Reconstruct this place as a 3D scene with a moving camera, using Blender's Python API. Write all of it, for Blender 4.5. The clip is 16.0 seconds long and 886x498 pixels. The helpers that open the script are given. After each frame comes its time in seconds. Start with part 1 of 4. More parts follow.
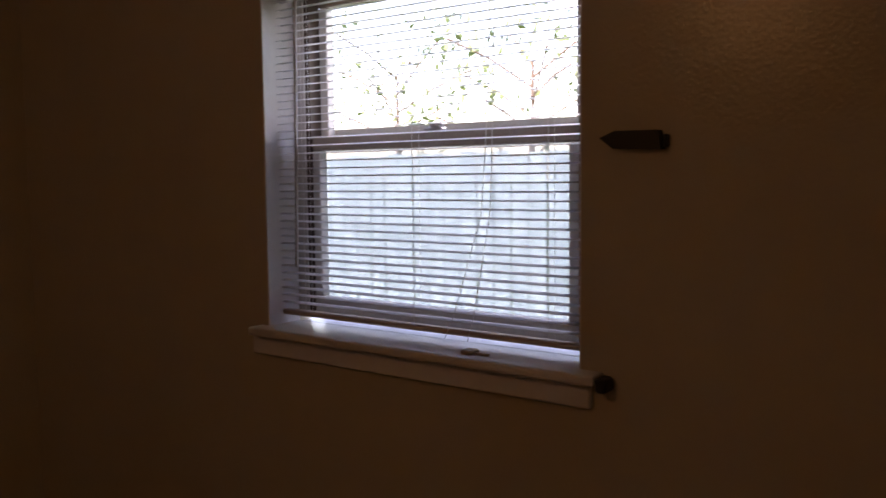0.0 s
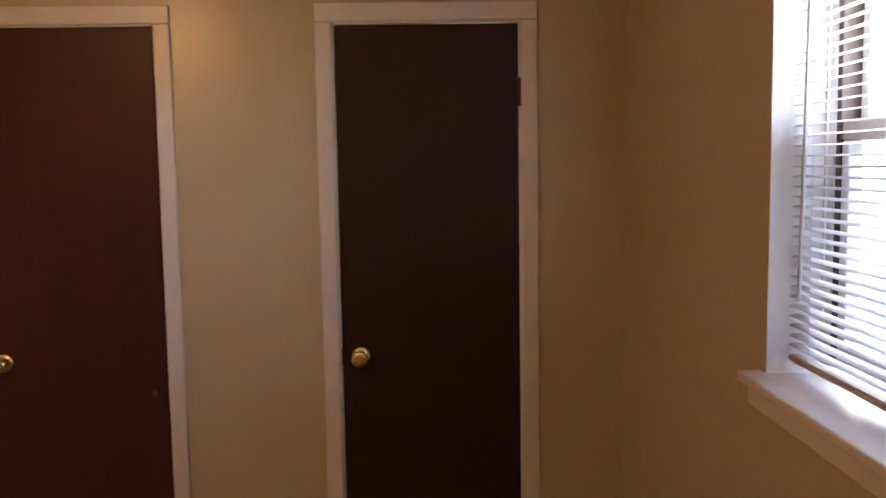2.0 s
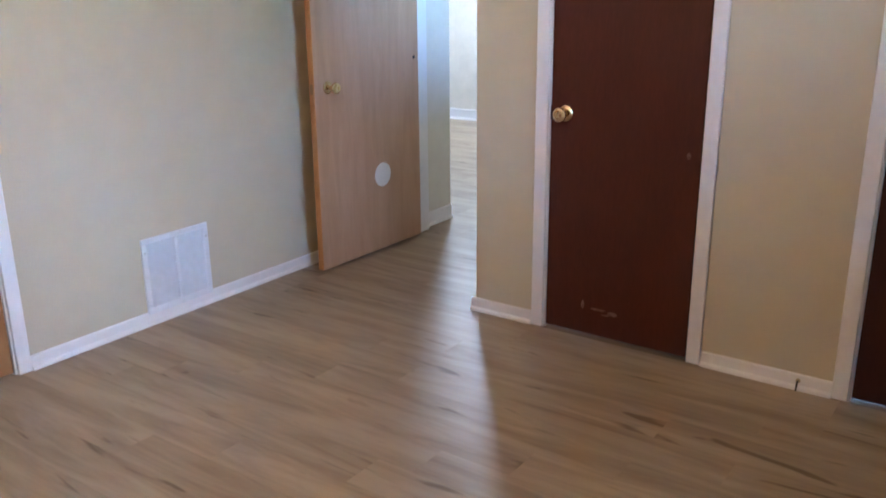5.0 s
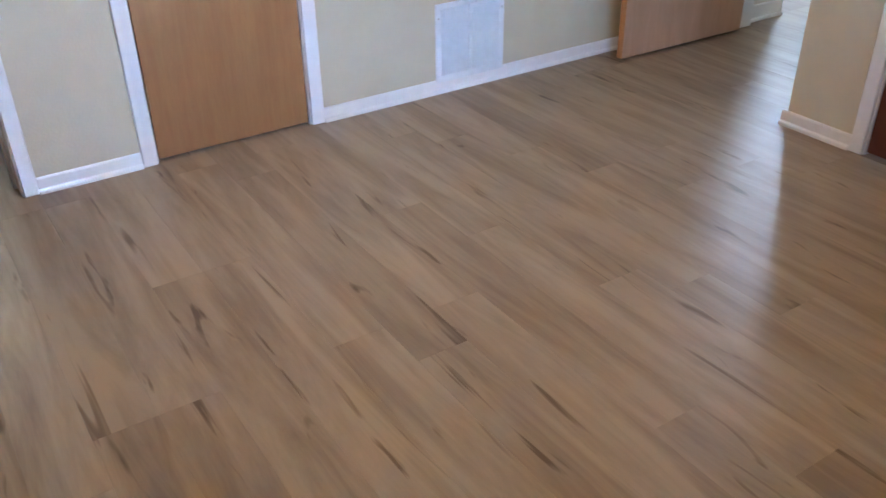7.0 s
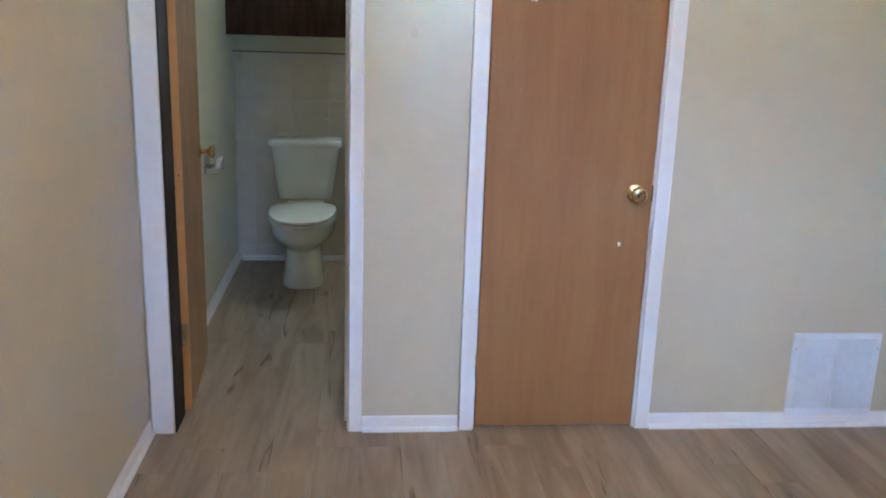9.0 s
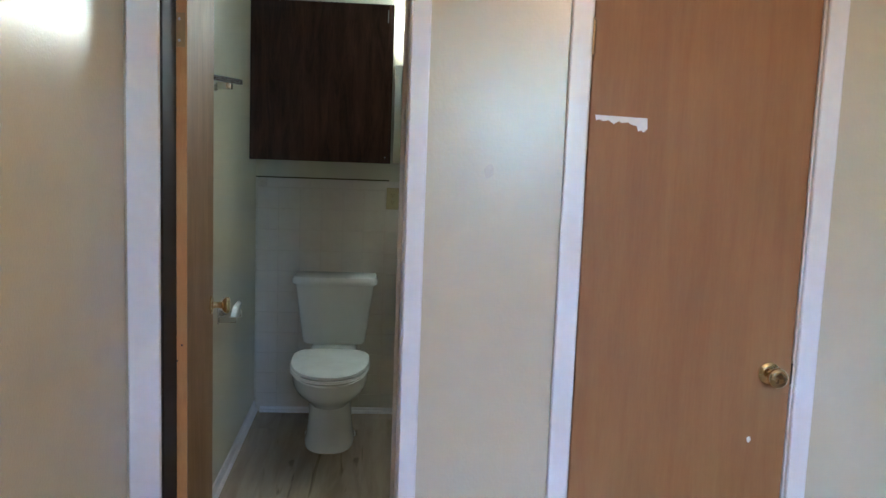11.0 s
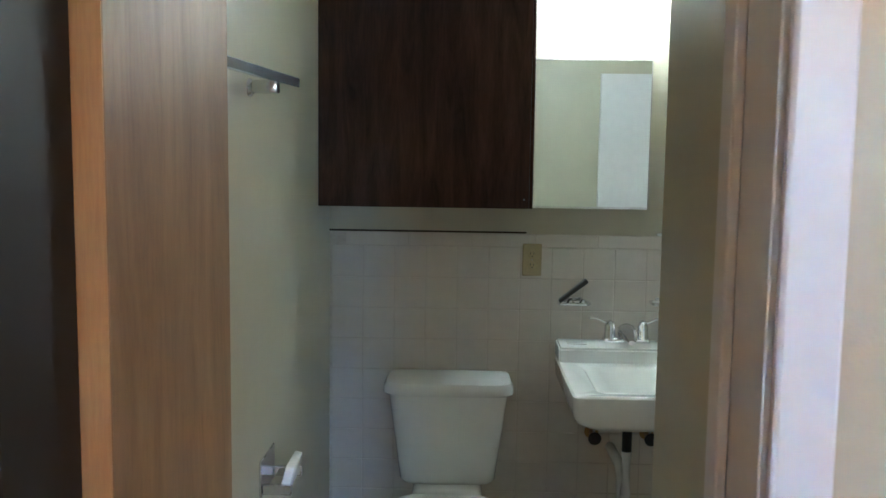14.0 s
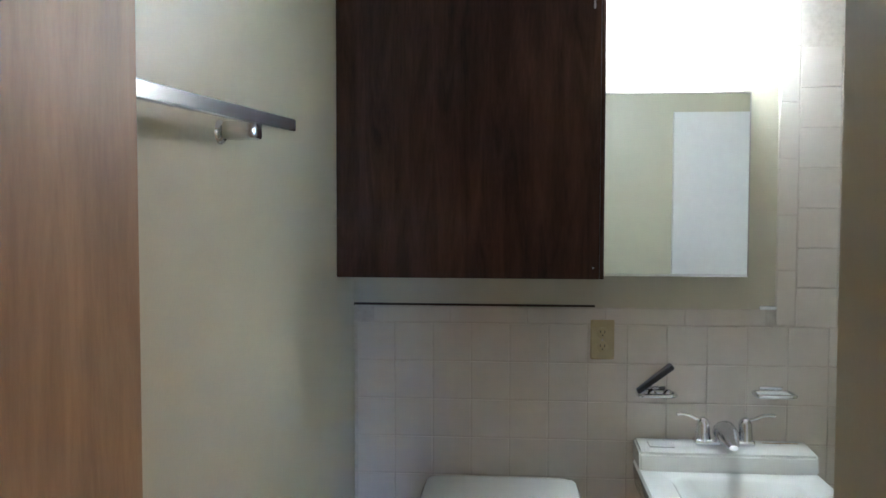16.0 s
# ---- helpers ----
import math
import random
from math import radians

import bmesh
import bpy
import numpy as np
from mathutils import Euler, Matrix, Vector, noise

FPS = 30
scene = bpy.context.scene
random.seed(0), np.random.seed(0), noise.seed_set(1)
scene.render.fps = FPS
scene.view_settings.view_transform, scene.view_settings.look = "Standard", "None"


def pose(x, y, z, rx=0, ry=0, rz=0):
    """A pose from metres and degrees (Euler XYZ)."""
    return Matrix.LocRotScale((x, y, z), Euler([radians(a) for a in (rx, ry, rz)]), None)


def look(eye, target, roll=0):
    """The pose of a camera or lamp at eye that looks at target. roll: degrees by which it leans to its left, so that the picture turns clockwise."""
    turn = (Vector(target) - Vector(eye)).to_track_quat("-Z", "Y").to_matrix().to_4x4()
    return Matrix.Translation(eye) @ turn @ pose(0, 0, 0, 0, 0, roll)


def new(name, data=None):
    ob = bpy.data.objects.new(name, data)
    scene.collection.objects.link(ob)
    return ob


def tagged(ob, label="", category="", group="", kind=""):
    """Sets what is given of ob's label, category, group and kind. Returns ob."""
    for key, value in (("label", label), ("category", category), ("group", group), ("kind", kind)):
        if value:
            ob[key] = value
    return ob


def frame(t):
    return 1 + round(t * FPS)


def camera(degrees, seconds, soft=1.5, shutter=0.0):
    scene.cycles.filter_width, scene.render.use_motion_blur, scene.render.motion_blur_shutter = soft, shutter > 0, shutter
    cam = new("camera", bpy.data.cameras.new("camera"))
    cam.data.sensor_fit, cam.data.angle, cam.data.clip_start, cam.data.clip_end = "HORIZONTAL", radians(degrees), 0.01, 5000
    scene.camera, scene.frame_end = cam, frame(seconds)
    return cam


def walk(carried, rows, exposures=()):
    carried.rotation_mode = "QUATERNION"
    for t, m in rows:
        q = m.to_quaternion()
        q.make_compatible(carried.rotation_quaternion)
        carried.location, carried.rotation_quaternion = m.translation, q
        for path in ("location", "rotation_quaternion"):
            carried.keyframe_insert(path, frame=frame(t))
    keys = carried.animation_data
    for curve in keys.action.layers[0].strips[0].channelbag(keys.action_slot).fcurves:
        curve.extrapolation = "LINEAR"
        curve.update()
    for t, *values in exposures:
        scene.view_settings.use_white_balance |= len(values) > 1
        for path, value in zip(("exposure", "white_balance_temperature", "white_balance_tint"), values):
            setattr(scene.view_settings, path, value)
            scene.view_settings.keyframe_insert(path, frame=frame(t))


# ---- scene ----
cam = camera(54.2, 16.0, shutter=0.2)
PATH = [
    (0, (2.075, 0.753, 1.531), (3.664, 1.957, 1.365), -0.6),
    (0.5, (2.328, 0.8, 1.523), (3.658, 2.283, 1.342), 0.6),
    (1, (2.538, 0.881, 1.555), (3.64, 2.546, 1.447), 2.8),
    (1.5, (2.729, 0.886, 1.543), (3.269, 2.808, 1.412), -0.5),
    (2, (2.93, 0.803, 1.573), (2.976, 2.793, 1.376), -0.9),
    (2.5, (3.016, 0.77, 1.574), (2.814, 2.744, 1.324), -0.2),
    (3, (3.012, 0.791, 1.544), (2.558, 2.723, 1.292), -1.1),
    (3.5, (3.029, 0.762, 1.529), (2.481, 2.668, 1.276), -0.9),
    (4, (3.088, 0.719, 1.519), (2.257, 2.516, 1.24), 0.0),
    (4.5, (3.093, 0.707, 1.49), (2.046, 2.372, 1.127), -0.5),
    (5, (3.077, 0.692, 1.44), (1.967, 2.242, 0.836), -0.6),
    (5.2, (3.067, 0.684, 1.425), (1.937, 2.182, 0.733), -0.8),
    (7.3, (2.974, 0.883, 1.369), (1.477, 1.702, 0.326), -1.1),
    (7.5, (2.955, 0.885, 1.364), (1.406, 1.625, 0.337), -1.1),
    (8, (2.947, 0.927, 1.377), (1.283, 1.466, 0.407), -1.0),
    (8.5, (2.981, 1.047, 1.41), (1.16, 1.406, 0.667), 0.6),
    (9, (2.979, 1.137, 1.471), (1.052, 1.329, 0.974), 1.9),
    (9.5, (2.824, 1.106, 1.522), (0.85, 1.253, 1.235), 2.4),
    (9.7, (2.738, 1.085, 1.534), (0.753, 1.242, 1.339), 2.0),
    (11.8, (1.854, 0.937, 1.502), (-0.121, 1.082, 1.222), 2.2),
    (12, (1.722, 0.878, 1.489), (-0.258, 1.036, 1.257), 2.0),
    (12.5, (1.432, 0.803, 1.517), (-0.537, 1.09, 1.315), 0.8),
    (13, (1.177, 0.843, 1.511), (-0.779, 1.194, 1.285), 0.5),
    (13.5, (0.903, 0.866, 1.553), (-1.087, 1.0, 1.404), 0.7),
    (14, (0.68, 0.855, 1.543), (-1.309, 0.808, 1.341), 0.8),
    (14.5, (0.458, 0.823, 1.576), (-1.536, 0.813, 1.416), -0.9),
    (15, (0.314, 0.873, 1.58), (-1.68, 0.895, 1.432), -1.1),
    (15.5, (0.195, 0.901, 1.593), (-1.799, 0.764, 1.516), 0.2),
    (16, (0.109, 0.852, 1.581), (-1.881, 0.683, 1.482), 0.1),
]
walk(cam, [(t, look(eye, target, roll)) for t, eye, target, roll in PATH],
     exposures=[(0.0, 2.6, 7400, 36), (1.0, 2.5, 7400, 34), (1.5, 2.85, 7700, 36), (2.0, 5.0, 7000, 26), (2.4, 5.75, 5900, 4), (3.0, 6.33, 4720, 4),
                (3.5, 6.35, 4560, 6), (5.0, 6.08, 4720, 9), (7.5, 6.2, 4520, 5), (9.0, 5.95, 4640, 5), (12.5, 5.77, 4620, 4), (14.0, 6.1, 4570, 7), (15.0, 6.25, 4720, 13), (16.0, 6.3, 4650, 17)])

# ---- world and light ----
world = bpy.data.worlds.new("world")
scene.world = world
world.use_nodes = True
wn = world.node_tree.nodes
sky = wn.new("ShaderNodeTexSky")
sky.sky_type, sky.sun_disc, sky.sun_elevation, sky.sun_rotation = "NISHITA", False, radians(48), radians(250)
world.node_tree.links.new(sky.outputs[0], wn["Background"].inputs[0])
wn["Background"].inputs[1].default_value = 0.15


def lamp(name, kind, m, energy, color, **settings):
    data = bpy.data.lights.new(name, kind)
    data.energy, data.color = energy, color
    for key, value in settings.items():
        if key == "angle":
            data.angle = value
        elif key == "radius":
            data.shadow_soft_size = value
        elif key == "size":
            data.size = value
    ob = new(name, data)
    ob.matrix_world = m
    return ob


lamp("sun", "SUN", look((0, 0, 9), (5.0, -2.2, 4.0)), 5.0, (1.0, 0.96, 0.9), angle=radians(3))
lamp("ceiling_bulb", "POINT", pose(1.62, 1.88, 2.24), 0.64, (1.0, 0.53, 0.20), radius=0.11)
# Unseen area lamp outside, added to strengthen sky light through the window.
lamp("window_sky_fill", "AREA", look((5.1, 2.0, 2.85), (3.3, 2.0, 1.35)), 11.5, (0.86, 0.93, 1.0), size=1.5)
lamp("hall_bulb", "POINT", pose(-1.35, 7.1, 2.22), 1.05, (1.0, 0.90, 0.76), radius=0.14)


# ---- materials ----
def node(m, kind, **values):
    n = m.node_tree.nodes.new(kind)
    for key, value in values.items():
        n.inputs[key.replace("_", " ")].default_value = value
    return n


def surface(name, color, rough=0.5, metal=0.0, dark=None, scale=(1, 1, 1), big=1.5, fine=60.0, mix=0.5, bump=0.0, bump_scale=200.0,
            rand=False, detail=4.0, coat=0.0, lo=0.35, hi=0.68, specular=0.5, distortion=0.0):
    """A procedural surface: two scales of noise between two colours, fine relief."""
    m = bpy.data.materials.new(name)
    m.use_nodes = True
    nt = m.node_tree
    b = nt.nodes["Principled BSDF"]
    b.inputs["Roughness"].default_value, b.inputs["Metallic"].default_value = rough, metal
    b.inputs["Coat Weight"].default_value = coat
    b.inputs["Specular IOR Level"].default_value = specular
    dark = dark or tuple(c * 0.86 for c in color)
    co = nt.nodes.new("ShaderNodeTexCoord")
    vec = co.outputs["Object"]
    if rand:
        info = nt.nodes.new("ShaderNodeObjectInfo")
        mul = nt.nodes.new("ShaderNodeMath")
        mul.operation, mul.inputs[1].default_value = "MULTIPLY", 57.0
        nt.links.new(info.outputs["Random"], mul.inputs[0])
        add = nt.nodes.new("ShaderNodeVectorMath")
        nt.links.new(vec, add.inputs[0])
        nt.links.new(mul.outputs[0], add.inputs[1])
        vec = add.outputs[0]
    mp = nt.nodes.new("ShaderNodeMapping")
    mp.inputs["Scale"].default_value = scale
    nt.links.new(vec, mp.inputs["Vector"])
    n1 = node(m, "ShaderNodeTexNoise", Scale=big, Detail=detail, Roughness=0.6, Distortion=distortion)
    n2 = node(m, "ShaderNodeTexNoise", Scale=fine, Detail=3.0, Roughness=0.6)
    for n in (n1, n2):
        nt.links.new(mp.outputs[0], n.inputs["Vector"])
    mx = nt.nodes.new("ShaderNodeMix")
    mx.inputs[0].default_value = 1 - mix
    nt.links.new(n1.outputs[0], mx.inputs[2])
    nt.links.new(n2.outputs[0], mx.inputs[3])
    ramp = nt.nodes.new("ShaderNodeValToRGB")
    ramp.color_ramp.elements[0].position, ramp.color_ramp.elements[1].position = lo, hi
    ramp.color_ramp.elements[0].color, ramp.color_ramp.elements[1].color = (*dark, 1), (*color, 1)
    nt.links.new(mx.outputs[0], ramp.inputs[0])
    nt.links.new(ramp.outputs[0], b.inputs["Base Color"])
    if bump:
        n3 = node(m, "ShaderNodeTexNoise", Scale=bump_scale, Detail=2.0)
        nt.links.new(co.outputs["Object"], n3.inputs["Vector"])
        bp = node(m, "ShaderNodeBump", Strength=bump, Distance=0.002)
        nt.links.new(n3.outputs[0], bp.inputs["Height"])
        nt.links.new(bp.outputs[0], b.inputs["Normal"])
    return m


def plank_streaks(m):
    """Sparse dark knots and streaks along the plank, and a tone of its own for each plank."""
    nt = m.node_tree
    b = nt.nodes["Principled BSDF"]
    ramp = next(n for n in nt.nodes if n.type == "VALTORGB")
    mp = next(n for n in nt.nodes if n.type == "MAPPING")
    info = next(n for n in nt.nodes if n.type == "OBJECT_INFO")
    k = node(m, "ShaderNodeTexNoise", Scale=2.4, Detail=3.0, Distortion=1.6)
    nt.links.new(mp.outputs[0], k.inputs["Vector"])
    kr = nt.nodes.new("ShaderNodeValToRGB")
    kr.color_ramp.elements[0].position, kr.color_ramp.elements[1].position = 0.635, 0.705
    kr.color_ramp.elements[0].color, kr.color_ramp.elements[1].color = (1, 1, 1, 1), (0.42, 0.35, 0.28, 1)
    nt.links.new(k.outputs[0], kr.inputs[0])
    tone = nt.nodes.new("ShaderNodeMapRange")
    tone.inputs["To Min"].default_value, tone.inputs["To Max"].default_value = 0.955, 1.045
    nt.links.new(info.outputs["Random"], tone.inputs[0])
    for source in (kr.outputs[0], tone.outputs[0]):
        mul = nt.nodes.new("ShaderNodeMix")
        mul.data_type, mul.blend_type = "RGBA", "MULTIPLY"
        mul.inputs[0].default_value = 1.0
        nt.links.new(b.inputs["Base Color"].links[0].from_socket, mul.inputs[6])
        nt.links.new(source, mul.inputs[7])
        nt.links.new(mul.outputs[2], b.inputs["Base Color"])


def emitter(name, color, strength):
    m = bpy.data.materials.new(name)
    m.use_nodes = True
    b = m.node_tree.nodes["Principled BSDF"]
    b.inputs["Base Color"].default_value = (0.85, 0.85, 0.83, 1)
    b.inputs["Emission Color"].default_value = (*color, 1)
    b.inputs["Emission Strength"].default_value = strength
    return m


WALL = surface("beige wall paint", (0.572, 0.517, 0.388), 0.25, dark=(0.538, 0.484, 0.355), big=0.9, fine=9, bump=0.35, bump_scale=110)
BATHWALL = surface("cream bath paint", (0.530, 0.505, 0.378), 0.38, dark=(0.498, 0.474, 0.350), big=0.8, fine=8, bump=0.3, bump_scale=150)
HALLWALL = surface("pale hall paint", (0.70, 0.66, 0.58), 0.5, big=1.0, fine=9, bump=0.2)
CEIL = surface("ceiling paint", (0.78, 0.76, 0.72), 0.8, big=1.0, fine=20, bump=0.5, bump_scale=90)
TRIM = surface("white trim paint", (0.78, 0.77, 0.78), 0.32, dark=(0.72, 0.71, 0.72), big=2.5, fine=30, bump=0.12, bump_scale=60)
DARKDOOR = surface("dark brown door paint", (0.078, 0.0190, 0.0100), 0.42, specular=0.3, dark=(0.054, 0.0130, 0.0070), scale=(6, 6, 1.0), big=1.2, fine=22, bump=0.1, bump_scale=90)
# DARKDOOR again with lower colour values, for door_2 only.
DARKERDOOR = surface("darker copy of dark brown door paint", (0.042, 0.0112, 0.0095), 0.42, specular=0.3, dark=(0.029, 0.008, 0.007), scale=(6, 6, 1.0), big=1.2, fine=22, bump=0.1, bump_scale=90)
OAK = surface("oak veneer", (0.306, 0.158, 0.056), 0.55, specular=0.3, dark=(0.262, 0.124, 0.044), scale=(8, 8, 0.7), big=2.0, fine=22, mix=0.65, lo=0.36, hi=0.66, bump=0.08, bump_scale=120, distortion=0.5)
OAKTAN = surface("tan oak veneer", (0.36, 0.215, 0.095), 0.5, specular=0.35, dark=(0.245, 0.138, 0.056), scale=(5, 5, 1.0), big=2.4, fine=22, mix=0.75, lo=0.36, hi=0.64, distortion=1.3, bump=0.06)
OAKEDGE = surface("raw door edge", (0.50, 0.25, 0.075), 0.6, dark=(0.40, 0.19, 0.055), scale=(8, 8, 0.6), big=3, fine=40)
# Oak lightened for the hall door: the light falling on it is painted in.
OAKLEAF = surface("hall-lit oak veneer", (0.47, 0.30, 0.19), 0.42, specular=0.4, dark=(0.385, 0.235, 0.14), scale=(8, 8, 0.9), big=2.0, fine=16, mix=0.78, bump=0.06, distortion=0.5)
WALNUT = surface("dark walnut laminate", (0.078, 0.035, 0.020), 0.45, specular=0.2, dark=(0.015, 0.0065, 0.0045), scale=(6, 6, 0.75), big=3.0, fine=28, mix=0.78, distortion=0.8, detail=6)
PLANK = surface("vinyl plank", (0.350, 0.276, 0.190), 0.42, dark=(0.212, 0.158, 0.104), scale=(0.6, 5.0, 1), big=2.0, fine=8, mix=0.82, rand=True, detail=6, bump=0.05, bump_scale=70, lo=0.36, hi=0.60, distortion=0.7)
plank_streaks(PLANK)
GROUT = surface("plank joint", (0.20, 0.14, 0.09), 0.7)
BRASS = surface("polished brass", (0.84, 0.68, 0.38), 0.11, 1.0, fine=90)
BRASSDULL = surface("dull brass", (0.36, 0.24, 0.11), 0.35, 1.0, fine=90)
CHROME = surface("chrome", (0.78, 0.79, 0.82), 0.16, 1.0, fine=90)
SATIN = surface("satin chrome", (0.62, 0.63, 0.68), 0.22, 1.0, fine=90)
NICKEL = surface("worn nickel", (0.42, 0.40, 0.38), 0.32, 1.0, fine=60)
CHINA = surface("white vitreous china", (0.80, 0.82, 0.79), 0.10, dark=(0.77, 0.79, 0.76), big=2, fine=12, coat=0.3)
SEATPL = surface("white seat plastic", (0.83, 0.85, 0.83), 0.22, big=2, fine=12)
TILE = surface("glazed tile", (0.64, 0.60, 0.53), 0.14, dark=(0.59, 0.55, 0.48), big=3.0, fine=14, rand=True, coat=0.2)
TILEJOINT = surface("tile grout", (0.61, 0.57, 0.50), 0.8, dark=(0.46, 0.42, 0.35), big=5, fine=60)
IVORY = surface("ivory plastic", (0.42, 0.35, 0.19), 0.35)
BLACK = surface("black plastic", (0.012, 0.012, 0.013), 0.4)
DARKGAP = surface("near-black brown", (0.018, 0.013, 0.012), 0.6)
BLIND = surface("white blind slat", (0.76, 0.78, 0.81), 0.42, big=3, fine=30)
VINYLFRAME = surface("window sash paint", (0.62, 0.60, 0.57), 0.4, dark=(0.54, 0.52, 0.49))
TAUPE = surface("taupe sash paint", (0.30, 0.25, 0.21), 0.5, dark=(0.25, 0.20, 0.165))
TRACK = surface("brown window track", (0.09, 0.06, 0.045), 0.5)
VENTMETAL = surface("white enamel vent", (0.74, 0.76, 0.80), 0.35, big=3, fine=30)
VENTDARK = surface("grey vent recess", (0.46, 0.49, 0.55), 0.7)
WHITEPAINT = surface("bare white patch", (0.84, 0.83, 0.82), 0.6)
SCUFF = surface("worn door scuff", (0.26, 0.17, 0.13), 0.7, dark=(0.10, 0.045, 0.03), big=30, fine=90)
PANELGREY = surface("grey painted steel", (0.62, 0.66, 0.72), 0.4)
CORD = surface("blind cord", (0.72, 0.71, 0.69), 0.7)
GRASS = surface("lawn", (0.10, 0.15, 0.045), 0.9, dark=(0.05, 0.085, 0.025), big=0.6, fine=12, bump=0.6, bump_scale=30)
BARK = surface("bark", (0.16, 0.12, 0.09), 0.9, dark=(0.07, 0.05, 0.04), scale=(6, 6, 1), big=3, fine=30, bump=0.8, bump_scale=30)
FENCE = surface("whitewashed fence", (0.38, 0.50, 0.54), 0.8, dark=(0.17, 0.26, 0.29), scale=(3, 3, 1.0), big=1.2, fine=30)
LEAF = surface("leaves", (0.12, 0.17, 0.07), 0.6, dark=(0.08, 0.12, 0.045), big=2, fine=9)
LAMPROOM = emitter("glowing lamp glass", (1.0, 0.72, 0.45), 0.16)
LAMPBATH = emitter("glowing vanity glass", (1.0, 0.90, 0.66), 3.6)
LAMPHALL = emitter("glowing hall glass", (0.9, 0.95, 1.0), 2.0)
MIRROR = surface("mirror silver", (0.86, 0.90, 0.87), 0.015, 1.0, dark=(0.86, 0.90, 0.87))
def thin_sheet(m, kind, share):
    """Let some light through a thin sheet."""
    nt = m.node_tree
    out = next(n for n in nt.nodes if n.type == "OUTPUT_MATERIAL")
    mixer = nt.nodes.new("ShaderNodeMixShader")
    mixer.inputs[0].default_value = share
    other = nt.nodes.new(kind)
    other.inputs[0].default_value = (0.86, 0.88, 0.92, 1)
    nt.links.new(nt.nodes["Principled BSDF"].outputs[0], mixer.inputs[1])
    nt.links.new(other.outputs[0], mixer.inputs[2])
    nt.links.new(mixer.outputs[0], out.inputs["Surface"])


thin_sheet(BLIND, "ShaderNodeBsdfTranslucent", 0.22)
SCREEN = surface("insect screen", (0.62, 0.66, 0.70), 0.7)
thin_sheet(SCREEN, "ShaderNodeBsdfTransparent", 0.55)
GLASS = bpy.data.materials.new("window glass")
GLASS.use_nodes = True
gb = GLASS.node_tree.nodes["Principled BSDF"]
gb.inputs["Base Color"].default_value = (0.97, 0.99, 0.98, 1)
gb.inputs["Roughness"].default_value, gb.inputs["Transmission Weight"].default_value, gb.inputs["IOR"].default_value = 0.0, 1.0, 1.1


# ---- mesh helpers ----
def box(bm, x0, x1, y0, y1, z0, z1, bevel=0.0, segments=1):
    m = Matrix.Translation(((x0 + x1) / 2, (y0 + y1) / 2, (z0 + z1) / 2)) @ Matrix.Diagonal((abs(x1 - x0), abs(y1 - y0), abs(z1 - z0), 1))
    verts = bmesh.ops.create_cube(bm, size=1, matrix=m)["verts"]
    if bevel:
        edges = list({e for v in verts for e in v.link_edges})
        bmesh.ops.bevel(bm, geom=edges, offset=bevel, segments=segments, affect="EDGES", profile=0.5)


def boxed(*args, **kw):
    bm = bmesh.new()
    box(bm, *args, **kw)
    return bm


def loft(bm, rings, cap=True):
    """Skin between closed rings of equally many points."""
    rows = [[bm.verts.new(p) for p in r] for r in rings]
    n = len(rows[0])
    for a, b in zip(rows, rows[1:]):
        for i in range(n):
            bm.faces.new((a[i], a[(i + 1) % n], b[(i + 1) % n], b[i]))
    if cap:
        bm.faces.new(rows[0][::-1])
        bm.faces.new(rows[-1])
    bmesh.ops.recalc_face_normals(bm, faces=bm.faces)


def lathe(bm, origin, axis, profile, n=20):
    """Turn (distance along the axis, radius) pairs round an axis."""
    q = Vector(axis).normalized().to_track_quat("Z", "Y").to_matrix()
    rings = []
    for d, r in profile:
        rings.append([Vector(origin) + q @ Vector((max(r, 0.0003) * math.cos(a), max(r, 0.0003) * math.sin(a), d)) for a in (2 * math.pi * i / n for i in range(n))])
    loft(bm, rings)


def turned(origin, axis, profile, n=20):
    bm = bmesh.new()
    lathe(bm, origin, axis, profile, n)
    return bm


def tube(bm, points, r, n=10):
    """A round bar through points."""
    pts = [Vector(p) for p in points]
    rings = []
    for i, p in enumerate(pts):
        d = (pts[min(i + 1, len(pts) - 1)] - pts[max(i - 1, 0)]).normalized()
        q = d.to_track_quat("Z", "Y").to_matrix()
        rings.append([p + q @ Vector((r * math.cos(a), r * math.sin(a), 0)) for a in (2 * math.pi * k / n for k in range(n))])
    loft(bm, rings)


def tubed(points, r, n=10):
    bm = bmesh.new()
    tube(bm, points, r, n)
    return bm


def oval(cx, cy, a, b, z, n=28, power=2.0, front=None, rear=None):
    """A ring in x and y: a along x, b along y; front: another reach towards +x."""
    pts = []
    for i in range(n):
        t = 2 * math.pi * i / n
        c, s = math.cos(t), math.sin(t)
        ax = front if front and c > 0 else a
        pw = rear if rear and c < 0 else power
        pts.append(Vector((cx + ax * math.copysign(abs(c) ** (2 / pw), c), cy + b * math.copysign(abs(s) ** (2 / pw), s), z)))
    return pts


def where(ob):
    return Vector(ob.location) + (where(ob.parent) if ob.parent else Vector())


def smooth(me, angle=40):
    for p in me.polygons:
        p.use_smooth = True
    me.set_sharp_from_angle(angle=radians(angle))


def part(name, bm, material, parent=None, label="", soft=True):
    """One mesh object from a bmesh in world places, under a thing or a part."""
    base = where(parent) if parent else Vector()
    bmesh.ops.translate(bm, verts=bm.verts, vec=-base)
    me = bpy.data.meshes.new(name)
    bm.to_mesh(me)
    bm.free()
    me.materials.append(material)
    if soft:
        smooth(me)
    ob = new(name, me)
    if parent:
        ob.parent = parent
    return tagged(ob, label)


